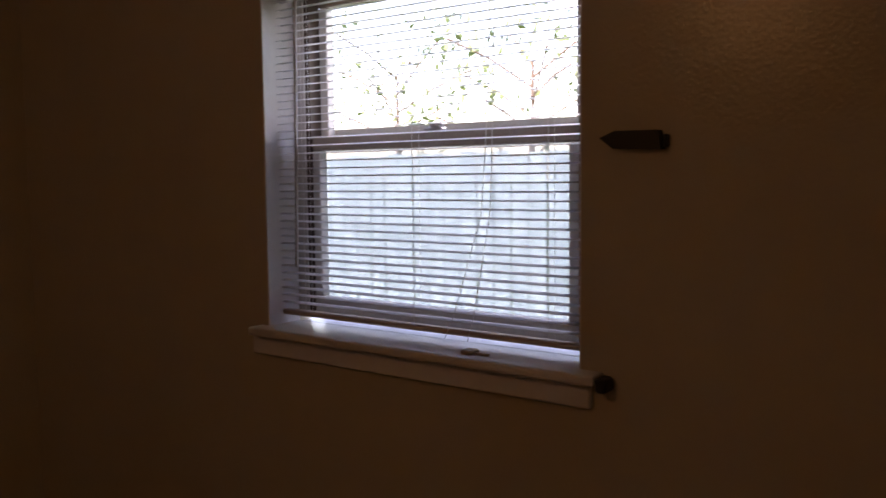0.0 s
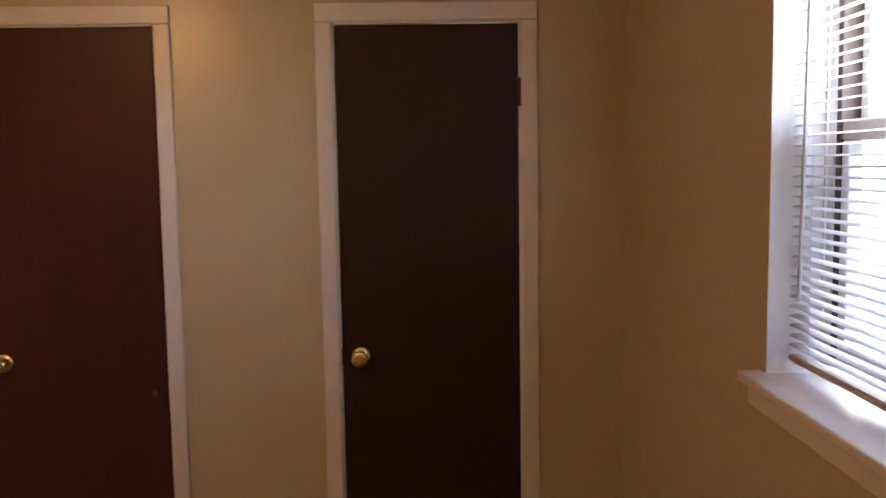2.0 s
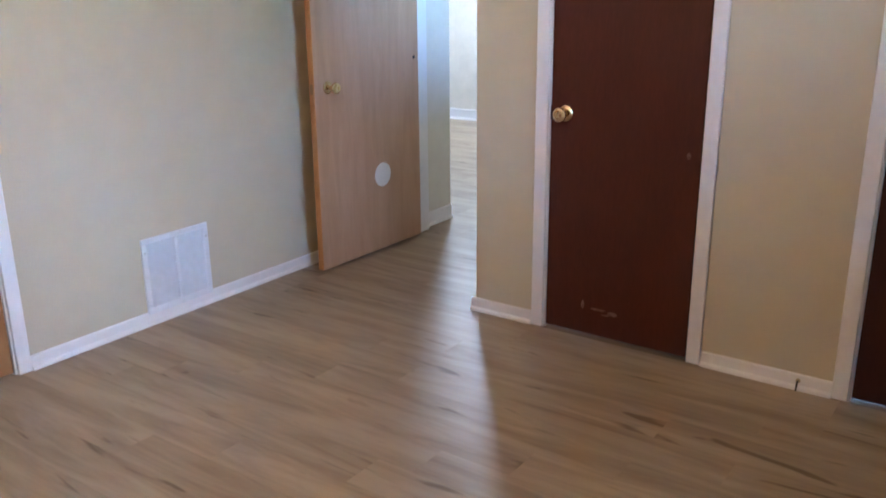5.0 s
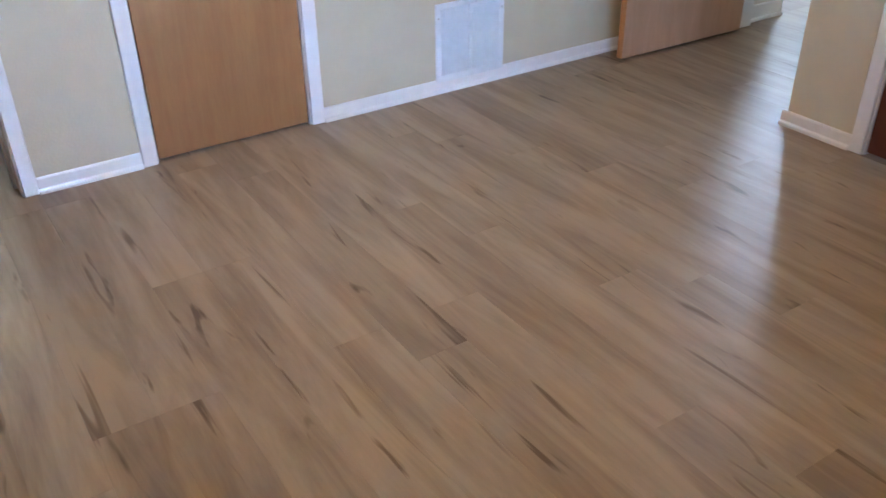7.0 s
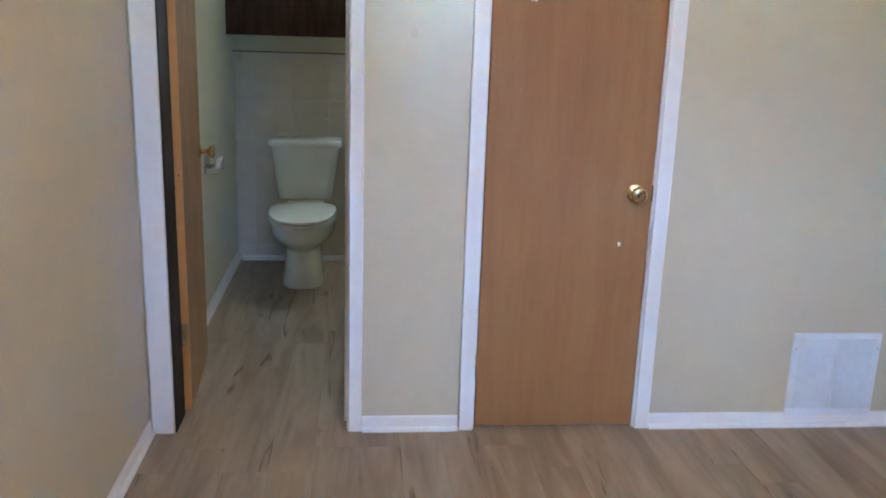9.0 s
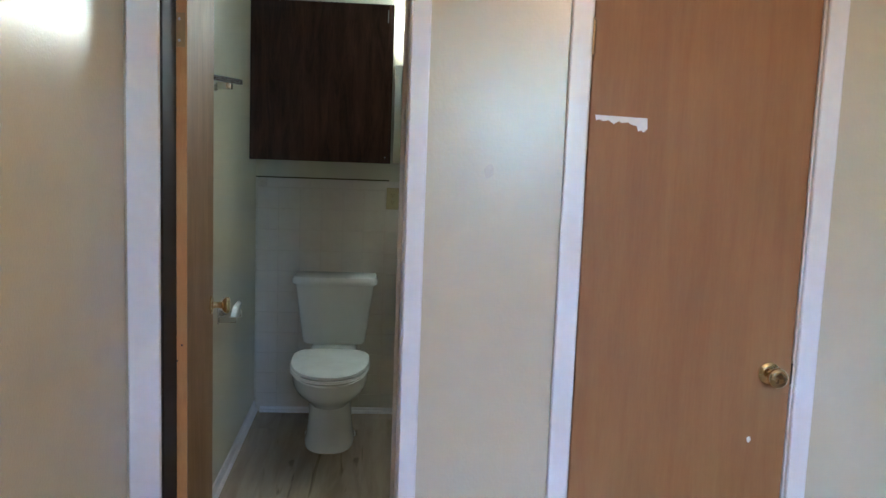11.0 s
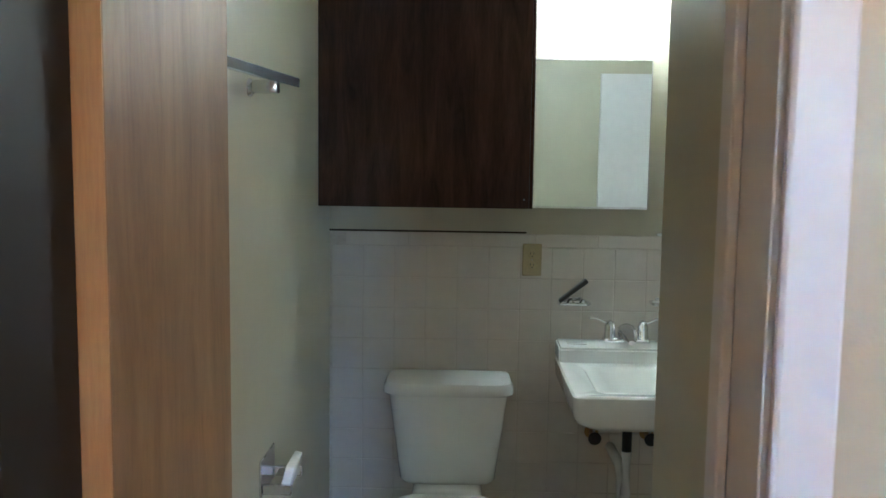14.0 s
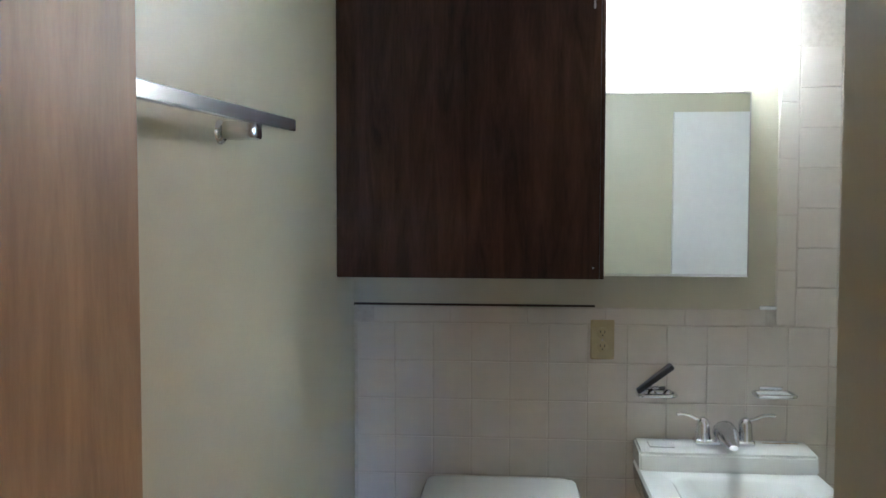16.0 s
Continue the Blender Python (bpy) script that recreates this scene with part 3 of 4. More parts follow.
def window_unit():
    ob = thing("window_1", (3.745, (Y0 + Y1) / 2, Z0), "double-hung window with painted sashes and a wooden stool", "window", kind="structure")
    for nm, a, b, c, d in (("reveal", Y0, Y0 + 0.004, Z0, Z1), ("reveal", Y1 - 0.004, Y1, Z0, Z1), ("reveal", Y0 + 0.0045, Y1 - 0.0045, Z1 - 0.004, Z1)):
        part(nm, boxed(EAST + 0.001, 3.731, a, b, c, d), TRIM, ob, soft=False)
    for a, b in ((Y0 + 0.005, Y0 + 0.045), (Y1 - 0.045, Y1 - 0.005)):
        part("side_frame", boxed(3.727, 3.775, a, b, Z0 + 0.02, Z1 - 0.006, bevel=0.002), VINYLFRAME, ob)
    for a, b in ((Y0 + 0.0455, Y0 + 0.063), (Y1 - 0.063, Y1 - 0.0455)):
        part("track", boxed(3.731, 3.771, a, b, Z0 + 0.03, Z1 - 0.04), TRACK, ob, "dark brown sash track")
    part("top_frame", boxed(3.727, 3.775, Y0 + 0.0455, Y1 - 0.0455, Z1 - 0.04, Z1 - 0.006), VINYLFRAME, ob)
    mz = 1.622

    def sash(name, x, z0, z1, bottom, top):
        s = part(name, boxed(x, x + 0.03, Y0 + 0.0635, Y1 - 0.0635, z0, z0 + bottom, bevel=0.003), VINYLFRAME, ob)
        part("rail", boxed(x, x + 0.03, Y0 + 0.0635, Y1 - 0.0635, z1 - top, z1, bevel=0.003), TAUPE, s)
        for a, b in ((Y0 + 0.0635, Y0 + 0.092), (Y1 - 0.092, Y1 - 0.0635)):
            part("stile", boxed(x, x + 0.03, a, b, z0 + bottom + 0.0005, z1 - top - 0.0005, bevel=0.003), VINYLFRAME, s)
        g = part("pane", boxed(x + 0.013, x + 0.017, Y0 + 0.090, Y1 - 0.090, z0 + bottom - 0.004, z1 - top + 0.004), GLASS, s, soft=False)
        g.visible_shadow = False
        return s
    sash("lower_sash", 3.733, Z0 + 0.022, mz + 0.018, 0.05, 0.036)
    sash("upper_sash", 3.767, mz - 0.018, Z1 - 0.041, 0.036, 0.036)
    lk = part("sash_lock", boxed(3.727, 3.757, 2.011, 2.061, mz + 0.019, mz + 0.028, bevel=0.003), NICKEL, ob, "metal sash lock")
    part("lock_lever", turned((3.742, 2.036, mz + 0.028), (0, 0, 1), [(0, 0.013), (0.006, 0.013), (0.008, 0.010)], 14), NICKEL, lk)
    part("lock_lever", boxed(3.725, 3.742, 2.006, 2.043, mz + 0.031, mz + 0.038, bevel=0.002), NICKEL, lk)
    part("stool", boxed(3.572, 3.731, Y0 - 0.05, Y1 + 0.03, Z0 - 0.022, Z0, bevel=0.006, segments=3), TRIM, ob, "white painted window stool")
    part("bottom_frame", boxed(3.7315, 3.835, Y0 + 0.0045, Y1 - 0.0045, Z0 - 0.022, Z0 - 0.001, bevel=0.002), TRIM, ob)
    part("sill_bed", boxed(EAST + 0.003, 3.78, Y0 + 0.004, Y1 - 0.004, Z0 - 0.06, Z0 - 0.0225), TRIM, ob)
    part("apron", boxed(3.602, EAST, Y0 - 0.028, Y1 + 0.045, Z0 - 0.076, Z0 - 0.024, bevel=0.003), TRIM, ob)
    part("stool_end", boxed(3.577, 3.617, Y0 - 0.075, Y0 - 0.0505, Z0 - 0.034, Z0 - 0.004, bevel=0.005), DARKGAP, ob, "dark broken end of the stool")
    sc = part("screen", boxed(3.801, 3.802, Y0 + 0.03, Y1 - 0.03, Z0 + 0.0, mz + 0.02), SCREEN, ob, "fine insect screen over the lower sash", soft=False)
    part("screen_frame", boxed(3.795, 3.807, Y0 + 0.02, Y1 - 0.02, mz + 0.0205, mz + 0.04), VINYLFRAME, sc)
    part("outer_sill", boxed(3.781, 3.95, Y0, Y1, Z0 - 0.07, Z0 - 0.03), VINYLFRAME, ob)


window_unit()


# Tan puts the room lamp's warm light into the bottom rail's colour.
BOTTOMRAIL = surface("warm-lit blind rail", (0.50, 0.43, 0.37), 0.45)


def window_blind():
    ob = thing("window_blind", (3.675, (Y0 + Y1) / 2, Z0 + 0.02), "white horizontal mini blind lowered with open slats", "blind")
    a, b = Y0 + 0.008, Y1 - 0.008
    part("head_rail", boxed(3.657, 3.695, a, b, Z1 - 0.034, Z1 - 0.0065, bevel=0.002), BLIND, ob)
    part("bottom_rail", boxed(3.662, 3.688, a, b, Z0 + 0.026, Z0 + 0.040, bevel=0.004), BOTTOMRAIL, ob, "bottom rail, tan from painted warm lamp light")
    bm = bmesh.new()
    rings = []
    for y in (a, b):
        top = [Vector((3.675 + 0.0125 * u, y, 0.0022 * (1 - u * u) + 0.0012 * u)) for u in (-1, -0.5, 0, 0.5, 1)]
        rings.append(top + [p - Vector((0, 0, 0.0006)) for p in top[::-1]])
    loft(bm, rings)
    first = part("slat", bm, BLIND, None)
    first.parent = ob
    z, base = Z0 + 0.060, where(ob)
    first.location = Vector((0, 0, z)) - base
    while z < Z1 - 0.06:
        z += 0.0198
        s = new("slat", first.data)
        s.parent, s.location = ob, Vector((0, 0, z)) - base
    for y in (Y0 + 0.10, (Y0 + Y1) / 2, Y1 - 0.10):
        for x in (3.662, 3.688):
            part("ladder_cord", tubed([(x, y, Z0 + 0.04), (x, y, Z1 - 0.034)], 0.0007, 5), CORD, ob)
    part("wand", tubed([(3.648, Y1 - 0.085, 1.30), (3.651, Y1 - 0.10, Z1 - 0.03)], 0.004, 8), surface("clear wand", (0.55, 0.55, 0.56), 0.2), ob, "thin plastic tilt wand")
    for dy, bend in ((0.0, 0.05), (0.012, 0.085)):
        y = Y0 + 0.225 + dy
        part("lift_cord", tubed([(3.653, y, Z1 - 0.03), (3.651, y + 0.004, 1.75), (3.65, y + bend * 0.3, 1.45), (3.649, y + bend * 1.2, 1.22), (3.645, y + bend * 1.5, 1.16)], 0.0011, 5), CORD, ob)


window_blind()

br = thing("wall_bracket", (3.605, 1.46, 1.597), "black metal curtain bracket screwed to the wall", "bracket")
bm = bmesh.new()
loft(bm, [[Vector((x, y, z)) for y, z in ((1.526, 1.602), (1.494, 1.615), (1.408, 1.614), (1.400, 1.578), (1.497, 1.581))] for x in (EAST, EAST - 0.024)])
part("plate", bm, BLACK, br)
part("hook", boxed(EAST - 0.018, EAST, 1.392, 1.3995, 1.582, 1.606, bevel=0.002), BLACK, br)

clip = thing("blind_clip", (3.635, 1.85, Z0), "small ivory plastic clip lying on the window stool", "clip")
part("clip_body", boxed(3.6, 3.635, 1.835, 1.865, Z0, Z0 + 0.010, bevel=0.003), IVORY, clip)
part("clip_arm", boxed(3.613, 3.621, 1.800, 1.8345, Z0, Z0 + 0.005, bevel=0.001), IVORY, clip)

# ---- cable end and ceiling lamps ----
cs = thing("cable_stub", (2.468, NORTH - 0.012, 0.03), "short dark cable end poking out of the baseboard", "cable")
part("grommet", turned((2.468, NORTH - 0.0096, 0.034), (0, -1, 0), [(0, 0.009), (0.003, 0.008), (0.004, 0.004)], 12), IVORY, cs)
part("cable", tubed([(2.468, NORTH - 0.012, 0.034), (2.468, NORTH - 0.024, 0.032), (2.468, NORTH - 0.028, 0.018), (2.467, NORTH - 0.027, 0.001)], 0.0035, 8), BLACK, cs)
cl = thing("ceiling_light", (1.62, 1.88, H), "round frosted glass ceiling light, switched on", "ceiling light")
part("base_plate", turned((1.62, 1.88, H), (0, 0, -1), [(0, 0.10), (0.03, 0.10), (0.035, 0.09)], 28), TRIM, cl)
part("glass_shade", turned((1.62, 1.88, H - 0.0355), (0, 0, -1), [(0, 0.09), (0.006, 0.10), (0.018, 0.10), (0.028, 0.05), (0.030, 0.0)], 28), LAMPROOM, cl)
hl = thing("ceiling_light", (-1.35, 7.1, H), "round white ceiling light glowing in the hall", "ceiling light")
part("base_plate", turned((-1.35, 7.1, H), (0, 0, -1), [(0, 0.19), (0.02, 0.19)], 28), TRIM, hl)
part("glass_shade", turned((-1.35, 7.1, H - 0.0205), (0, 0, -1), [(0, 0.18), (0.02, 0.178), (0.035, 0.12), (0.042, 0.0)], 28), LAMPHALL, hl)

# ---- hall ----
ep = thing("electrical_panel", (0.085, 4.830, 1.66), "grey steel panel on the hall wall", "panel")
part("panel_box", boxed(0.0852, 0.099, 4.765, 4.890, 1.66, 2.05, bevel=0.003), PANELGREY, ep)
part("panel_door", boxed(0.0995, 0.103, 4.775, 4.880, 1.675, 2.035, bevel=0.002), PANELGREY, ep)
th = thing("thermostat", (0.085, 4.830, 1.50), "small white thermostat on the hall wall", "thermostat")
part("cover", boxed(0.0852, 0.113, 4.775, 4.880, 1.495, 1.572, bevel=0.006, segments=2), WHITEPAINT, th)
part("dial", turned((0.113, 4.830, 1.53), (1, 0, 0), [(0, 0.02), (0.005, 0.018)], 16), VENTMETAL, th)

# ---- bathroom ----
TF = BACK + 0.008             # face of the tile


def toilet():
    cy = 0.812
    ob = thing("toilet", (-2.138, cy, 0), "white china toilet with its lid closed beside the bathroom wall", "toilet")
    bm = bmesh.new()
    loft(bm, [oval(-2.273, cy, 0.082, 0.155, 0.4405, power=5), oval(-2.273, cy, 0.090, 0.165, 0.452, power=5), oval(-2.273, cy, 0.100, 0.192, 0.66, power=6), oval(-2.273, cy, 0.103, 0.204, 0.752, power=6)])
    part("tank", bm, CHINA, ob)
    bm = bmesh.new()
    loft(bm, [oval(-2.273, cy, 0.108, 0.213, 0.753, power=7), oval(-2.273, cy, 0.114, 0.222, 0.761, power=7), oval(-2.273, cy, 0.114, 0.222, 0.781, power=7), oval(-2.273, cy, 0.106, 0.213, 0.795, power=7), oval(-2.273, cy, 0.080, 0.185, 0.799, power=6)])
    part("tank_lid", bm, CHINA, ob)
    bm = bmesh.new()
    loft(bm, [oval(-2.013, cy, 0.20, 0.122, 0.0, front=0.235, power=2.6), oval(-2.013, cy, 0.20, 0.124, 0.02, front=0.232, power=2.6), oval(-2.013, cy, 0.19, 0.114, 0.05, front=0.215, power=2.5),
              oval(-2.003, cy, 0.18, 0.106, 0.16, front=0.198, power=2.3), oval(-1.993, cy, 0.18, 0.108, 0.215, front=0.205), oval(-1.973, cy, 0.19, 0.128, 0.25, front=0.24), oval(-1.953, cy, 0.20, 0.164, 0.285, front=0.292), oval(-1.943, cy, 0.20, 0.183, 0.33, front=0.342), oval(-1.933, cy, 0.21, 0.187, 0.385, front=0.355), oval(-1.933, cy, 0.205, 0.178, 0.395, front=0.348)])
    part("bowl", bm, CHINA, ob)
    part("tank_shelf", boxed(-2.348, -2.128, cy - 0.12, cy + 0.12, 0.30, 0.440, bevel=0.03, segments=3), CHINA, ob)
    bm = bmesh.new()
    loft(bm, [oval(-1.933, cy, 0.195, 0.186, 0.396, front=0.358, power=2.2, rear=3), oval(-1.933, cy, 0.20, 0.195, 0.402, front=0.366, power=2.2, rear=3), oval(-1.933, cy, 0.195, 0.191, 0.414, front=0.361, power=2.2, rear=3)])
    part("seat", bm, SEATPL, ob)
    bm = bmesh.new()
    loft(bm, [oval(-1.933, cy, 0.195, 0.184, 0.4155, front=0.351, power=2.2, rear=3.4), oval(-1.933, cy, 0.20, 0.192, 0.421, front=0.361, power=2.2, rear=3.4), oval(-1.933, cy, 0.195, 0.188, 0.432, front=0.356, power=2.2, rear=3.4), oval(-1.933, cy, 0.16, 0.15, 0.438, front=0.27, power=2.2, rear=3), oval(-1.933, cy, 0.06, 0.06, 0.4395, front=0.10, power=2.2)])
    part("lid", bm, SEATPL, ob)
    for s in (-1, 1):
        part("seat_hinge", boxed(-2.135, -2.105, cy + s * 0.075 - 0.018, cy + s * 0.075 + 0.018, 0.396, 0.43, bevel=0.006, segments=2), SEATPL, ob)
        part("bolt_cap", turned((-2.048, cy + s * 0.112, 0.0), (0, 0, 1), [(0, 0.018), (0.016, 0.017), (0.026, 0.010), (0.028, 0.0)], 12), SEATPL, ob)


toilet()


def sink():
    y0, y1, cy = 1.190, 1.678, 1.434
    ob = thing("sink", (-2.198, cy, 0.80), "white wall-hung china sink with a raised back ledge", "sink")

    def rr(x0, x1, a, b, z, r=0.03, n=6):
        pts = []
        for cx, cyy, t0 in ((x1 - r, b - r, 0), (x0 + r, b - r, 90), (x0 + r, a + r, 180), (x1 - r, a + r, 270)):
            for i in range(n):
                t = radians(t0 + 90 * i / (n - 1))
                pts.append(Vector((cx + r * math.cos(t), cyy + r * math.sin(t), z)))
        return pts
    f = -1.843
    bm = bmesh.new()
    loft(bm, [rr(-2.413, f - 0.035, y0 + 0.05, y1 - 0.05, 0.738, 0.05), rr(TF + 0.001, f - 0.006, y0 + 0.014, y1 - 0.014, 0.762, 0.04), rr(TF + 0.001, f, y0 + 0.004, y1 - 0.004, 0.785, 0.03), rr(TF + 0.001, f, y0, y1, 0.846, 0.03), rr(TF + 0.001, f - 0.006, y0 + 0.006, y1 - 0.006, 0.852, 0.028),
              rr(-2.258, f - 0.045, y0 + 0.075, y1 - 0.075, 0.850, 0.05), rr(-2.243, f - 0.055, y0 + 0.085, y1 - 0.085, 0.840, 0.05), rr(-2.223, f - 0.085, y0 + 0.12, y1 - 0.12, 0.765, 0.06), rr(-2.178, f - 0.13, y0 + 0.18, y1 - 0.18, 0.748, 0.05)])
    part("basin", bm, CHINA, ob)
    bm = bmesh.new()
    loft(bm, [[Vector((x, y, z)) for x, z in ((TF + 0.001, 0.85), (-2.283, 0.85), (-2.290, 0.899), (-2.300, 0.906), (-2.403, 0.912), (TF + 0.001, 0.908))] for y in (y0 + 0.003, y1 - 0.003)])
    bmesh.ops.bevel(bm, geom=list(bm.edges), offset=0.006, segments=2, affect="EDGES")
    part("back_ledge", bm, CHINA, ob)
    for y in (1.255,):
        part("soap_recess", boxed(-2.368, -2.313, y - 0.03, y + 0.04, 0.9105, 0.9145, bevel=0.002), CHINA, ob)
    part("crack", boxed(-2.385, -2.380, cy + 0.115, y1 - 0.03, 0.9115, 0.9125), BRASSDULL, ob, "rusty crack along the ledge")
    fa = part("faucet", boxed(-2.368, -2.323, cy - 0.082, cy + 0.082, 0.914, 0.932, bevel=0.006, segments=3), CHROME, ob, "chrome two-handle faucet")
    bm = bmesh.new()
    loft(bm, [[Vector((x, cy + w * math.cos(t), zc + h * math.sin(t))) for t in (2 * math.pi * i / 14 for i in range(14))] for x, w, zc, h in ((-2.366, 0.026, 0.950, 0.026), (-2.338, 0.034, 0.954, 0.031), (-2.298, 0.032, 0.948, 0.024), (-2.253, 0.020, 0.940, 0.012), (-2.233, 0.012, 0.936, 0.007))])
    part("spout", bm, CHROME, fa)
    for s in (-1, 1):
        y = cy + s * 0.058
        part("handle_base", turned((-2.345, y, 0.927), (0, 0, 1), [(0, 0.0225), (0.02, 0.020), (0.048, 0.0185), (0.060, 0.013), (0.066, 0.004)], 16), CHROME, fa)
        part("lever", tubed([(-2.345, y, 0.982), (-2.338, y + s * 0.022, 0.990), (-2.333, y + s * 0.042, 1.000), (-2.328, y + s * 0.060, 1.004), (-2.324, y + s * 0.076, 1.003)], 0.0048, 8), CHROME, fa)
    part("drain_ring", turned((-2.108, cy - 0.03, 0.7485), (0, 0, 1), [(0, 0.024), (0.003, 0.022), (0.003, 0.012)], 18), CHROME, ob)
    part("tailpiece", turned((-2.108, cy - 0.03, 0.60), (0, 0, 1), [(0, 0.016), (0.13, 0.016), (0.14, 0.024), (0.16, 0.024)], 14), BLACK, ob, "black drain tailpiece")
    part("trap", tubed([(-2.108, cy - 0.03, 0.60), (-2.108, cy - 0.03, 0.45), (-2.113, cy - 0.03, 0.415), (-2.138, cy - 0.03, 0.395), (-2.168, cy - 0.03, 0.41), (-2.178, cy - 0.03, 0.45), (-2.188, cy - 0.03, 0.49), (-2.228, cy - 0.03, 0.51), (TF, cy - 0.03, 0.51)], 0.018, 12), SEATPL, ob, "white plastic drain trap")
    for s in (-1, 1):
        y = cy + s * 0.10
        v = part("stop_valve", turned((TF, y, 0.566), (1, 0, 0), [(0, 0.026), (0.004, 0.026), (0.008, 0.010), (0.05, 0.010), (0.052, 0.016), (0.075, 0.016), (0.078, 0.008)], 14), BRASSDULL, ob, "tarnished shut-off valve")
        part("valve_handle", turned((TF + 0.078, y, 0.566), (1, 0, 0), [(0, 0.022), (0.008, 0.024), (0.012, 0.018)], 12), BLACK, v)
        part("supply_tube", tubed([(TF + 0.063, y, 0.578), (TF + 0.068, y, 0.66), (TF + 0.075, cy + s * 0.06, 0.72), (TF + 0.075, cy + s * 0.055, 0.77)], 0.005, 8), NICKEL, v)


sink()


def wall_cabinet():
    y0, y1, z0, z1, f = BSOUTH + 0.001, 1.080, 1.390, 2.18, BACK + 0.253
    ob = thing("wall_cabinet", (BACK + 0.12, 0.73, z0), "dark walnut laminate cabinet hung over the toilet", "cabinet")
    part("body", boxed(BACK + 0.0005, f - 0.020, y0 + 0.002, y1 - 0.002, z0 + 0.002, z1, bevel=0.0015), WALNUT, ob)
    part("door", boxed(f - 0.0195, f, y0, y1 - 0.012, z0, z1 - 0.002, bevel=0.002), WALNUT, ob)
    part("side_strip", boxed(f - 0.0195, f - 0.004, y1 - 0.0105, y1, z0, z1 - 0.002, bevel=0.001), WALNUT, ob)
    part("pull", boxed(f, f + 0.006, y1 - 0.032, y1 - 0.027, 2.09, 2.15, bevel=0.001), NICKEL, ob)
    part("catch", turned((f, y1 - 0.028, z0 + 0.03), (1, 0, 0), [(0, 0.003), (0.003, 0.002)], 8), NICKEL, ob)


wall_cabinet()


def medicine_cabinet():
    y0, y1, z0, z1, f = 1.096, 1.499, 1.390, 1.897, BACK + 0.043
    ob = thing("medicine_cabinet", (BACK + 0.02, 1.3, z0), "mirrored medicine cabinet with thin steel edges", "mirror")
    part("body", boxed(BACK + 0.0005, f - 0.005, y0 + 0.004, y1 - 0.004, z0 + 0.004, z1 - 0.004), TRIM, ob)
    part("mirror", boxed(f - 0.0045, f, y0, y1, z0, z1), MIRROR, ob, "mirror glass", soft=False)
    part("top_edge", boxed(f - 0.0045, f + 0.003, y0, y1, z1 + 0.0003, z1 + 0.004), NICKEL, ob)
    part("bottom_edge", boxed(f - 0.0045, f + 0.004, y0, y1, z0 - 0.007, z0 - 0.0003), CHROME, ob)
    part("side_edge", boxed(f - 0.0045, f + 0.002, y1 + 0.0003, y1 + 0.003, z0 - 0.007, z1 + 0.004), NICKEL, ob)


medicine_cabinet()

XTUBE = -2.36
vl = thing("vanity_light", (-2.378, 1.34, 2.11), "bright bare vanity tube over the mirror", "wall light")
part("back_plate", boxed(BACK + 0.0005, -2.422, 1.30, 1.38, 2.098, 2.138, bevel=0.002), TRIM, vl)
part("lamp_holder", boxed(-2.4218, XTUBE - 0.013, 1.325, 1.355, 2.108, 2.128, bevel=0.003), TRIM, vl)
part("tube", tubed([(XTUBE, 1.1605, 2.118), (XTUBE, 1.5195, 2.118)], 0.014, 16), LAMPBATH, vl, "glowing white tube")

ou = thing("outlet", (TF, 1.102, 1.194), "ivory duplex outlet with a cover plate on the tile", "outlet")
pl = part("cover_plate", boxed(TF + 0.0005, TF + 0.007, 1.0675, 1.1365, 1.137, 1.253, bevel=0.003), IVORY, ou)
for z in (1.175, 1.215):
    rc = part("receptacle", turned((TF + 0.0065, 1.102, z), (1, 0, 0), [(0, 0.0165), (0.002, 0.0165), (0.0025, 0.015)], 16), IVORY, ou)
    for dy in (-0.006, 0.006):
        part("slot", boxed(TF + 0.0088, TF + 0.0096, 1.102 + dy - 0.001, 1.102 + dy + 0.001, z - 0.001, z + 0.007), BLACK, rc)
    part("ground_hole", turned((TF + 0.0088, 1.102, z - 0.007), (1, 0, 0), [(0, 0.0022), (0.0008, 0.0022)], 8), BLACK, rc)
part("screw", turned((TF + 0.007, 1.102, 1.195), (1, 0, 0), [(0, 0.003), (0.001, 0.0025)], 8), NICKEL, ou)



def loop(x0, x1, y0, y1, z, r, corner=0.012, n=4):
    """A round bar bent into a closed rounded rectangle."""
    pts = []
    for cx, cy, t0 in ((x1 - corner, y1 - corner, 0), (x0 + corner, y1 - corner, 90), (x0 + corner, y0 + corner, 180), (x1 - corner, y0 + corner, 270)):
        pts += [(cx + corner * math.cos(radians(t0 + 90 * i / n)), cy + corner * math.sin(radians(t0 + 90 * i / n)), z) for i in range(n + 1)]
    return tubed(pts + pts[:1], r, 8)


tb = thing("toothbrush_holder", (TF, 1.252, 1.05), "chrome toothbrush holder with a raised dark flap on the tile", "holder")
part("wall_plate", boxed(TF + 0.0005, TF + 0.004, 1.222, 1.284, 1.036, 1.062, bevel=0.0015), CHROME, tb)
part("rim", loop(TF + 0.0105, TF + 0.064, 1.200, 1.305, 1.046, 0.0055), CHROME, tb)
part("tray", boxed(TF + 0.0045, TF + 0.060, 1.205, 1.300, 1.038, 1.046, bevel=0.003), NICKEL, tb)
for y in (1.240, 1.284):
    part("peg", turned((TF + 0.040, y, 1.046), (0, 0, 1), [(0, 0.014), (0.008, 0.012), (0.014, 0.007), (0.016, 0.0005)], 14), CHROME, tb)
bm = boxed(-0.004, 0.032, 0.0, 0.124, 0.0, 0.015, bevel=0.003)
for v in bm.verts:
    v.co.z *= 0.75 + 3.2 * v.co.y
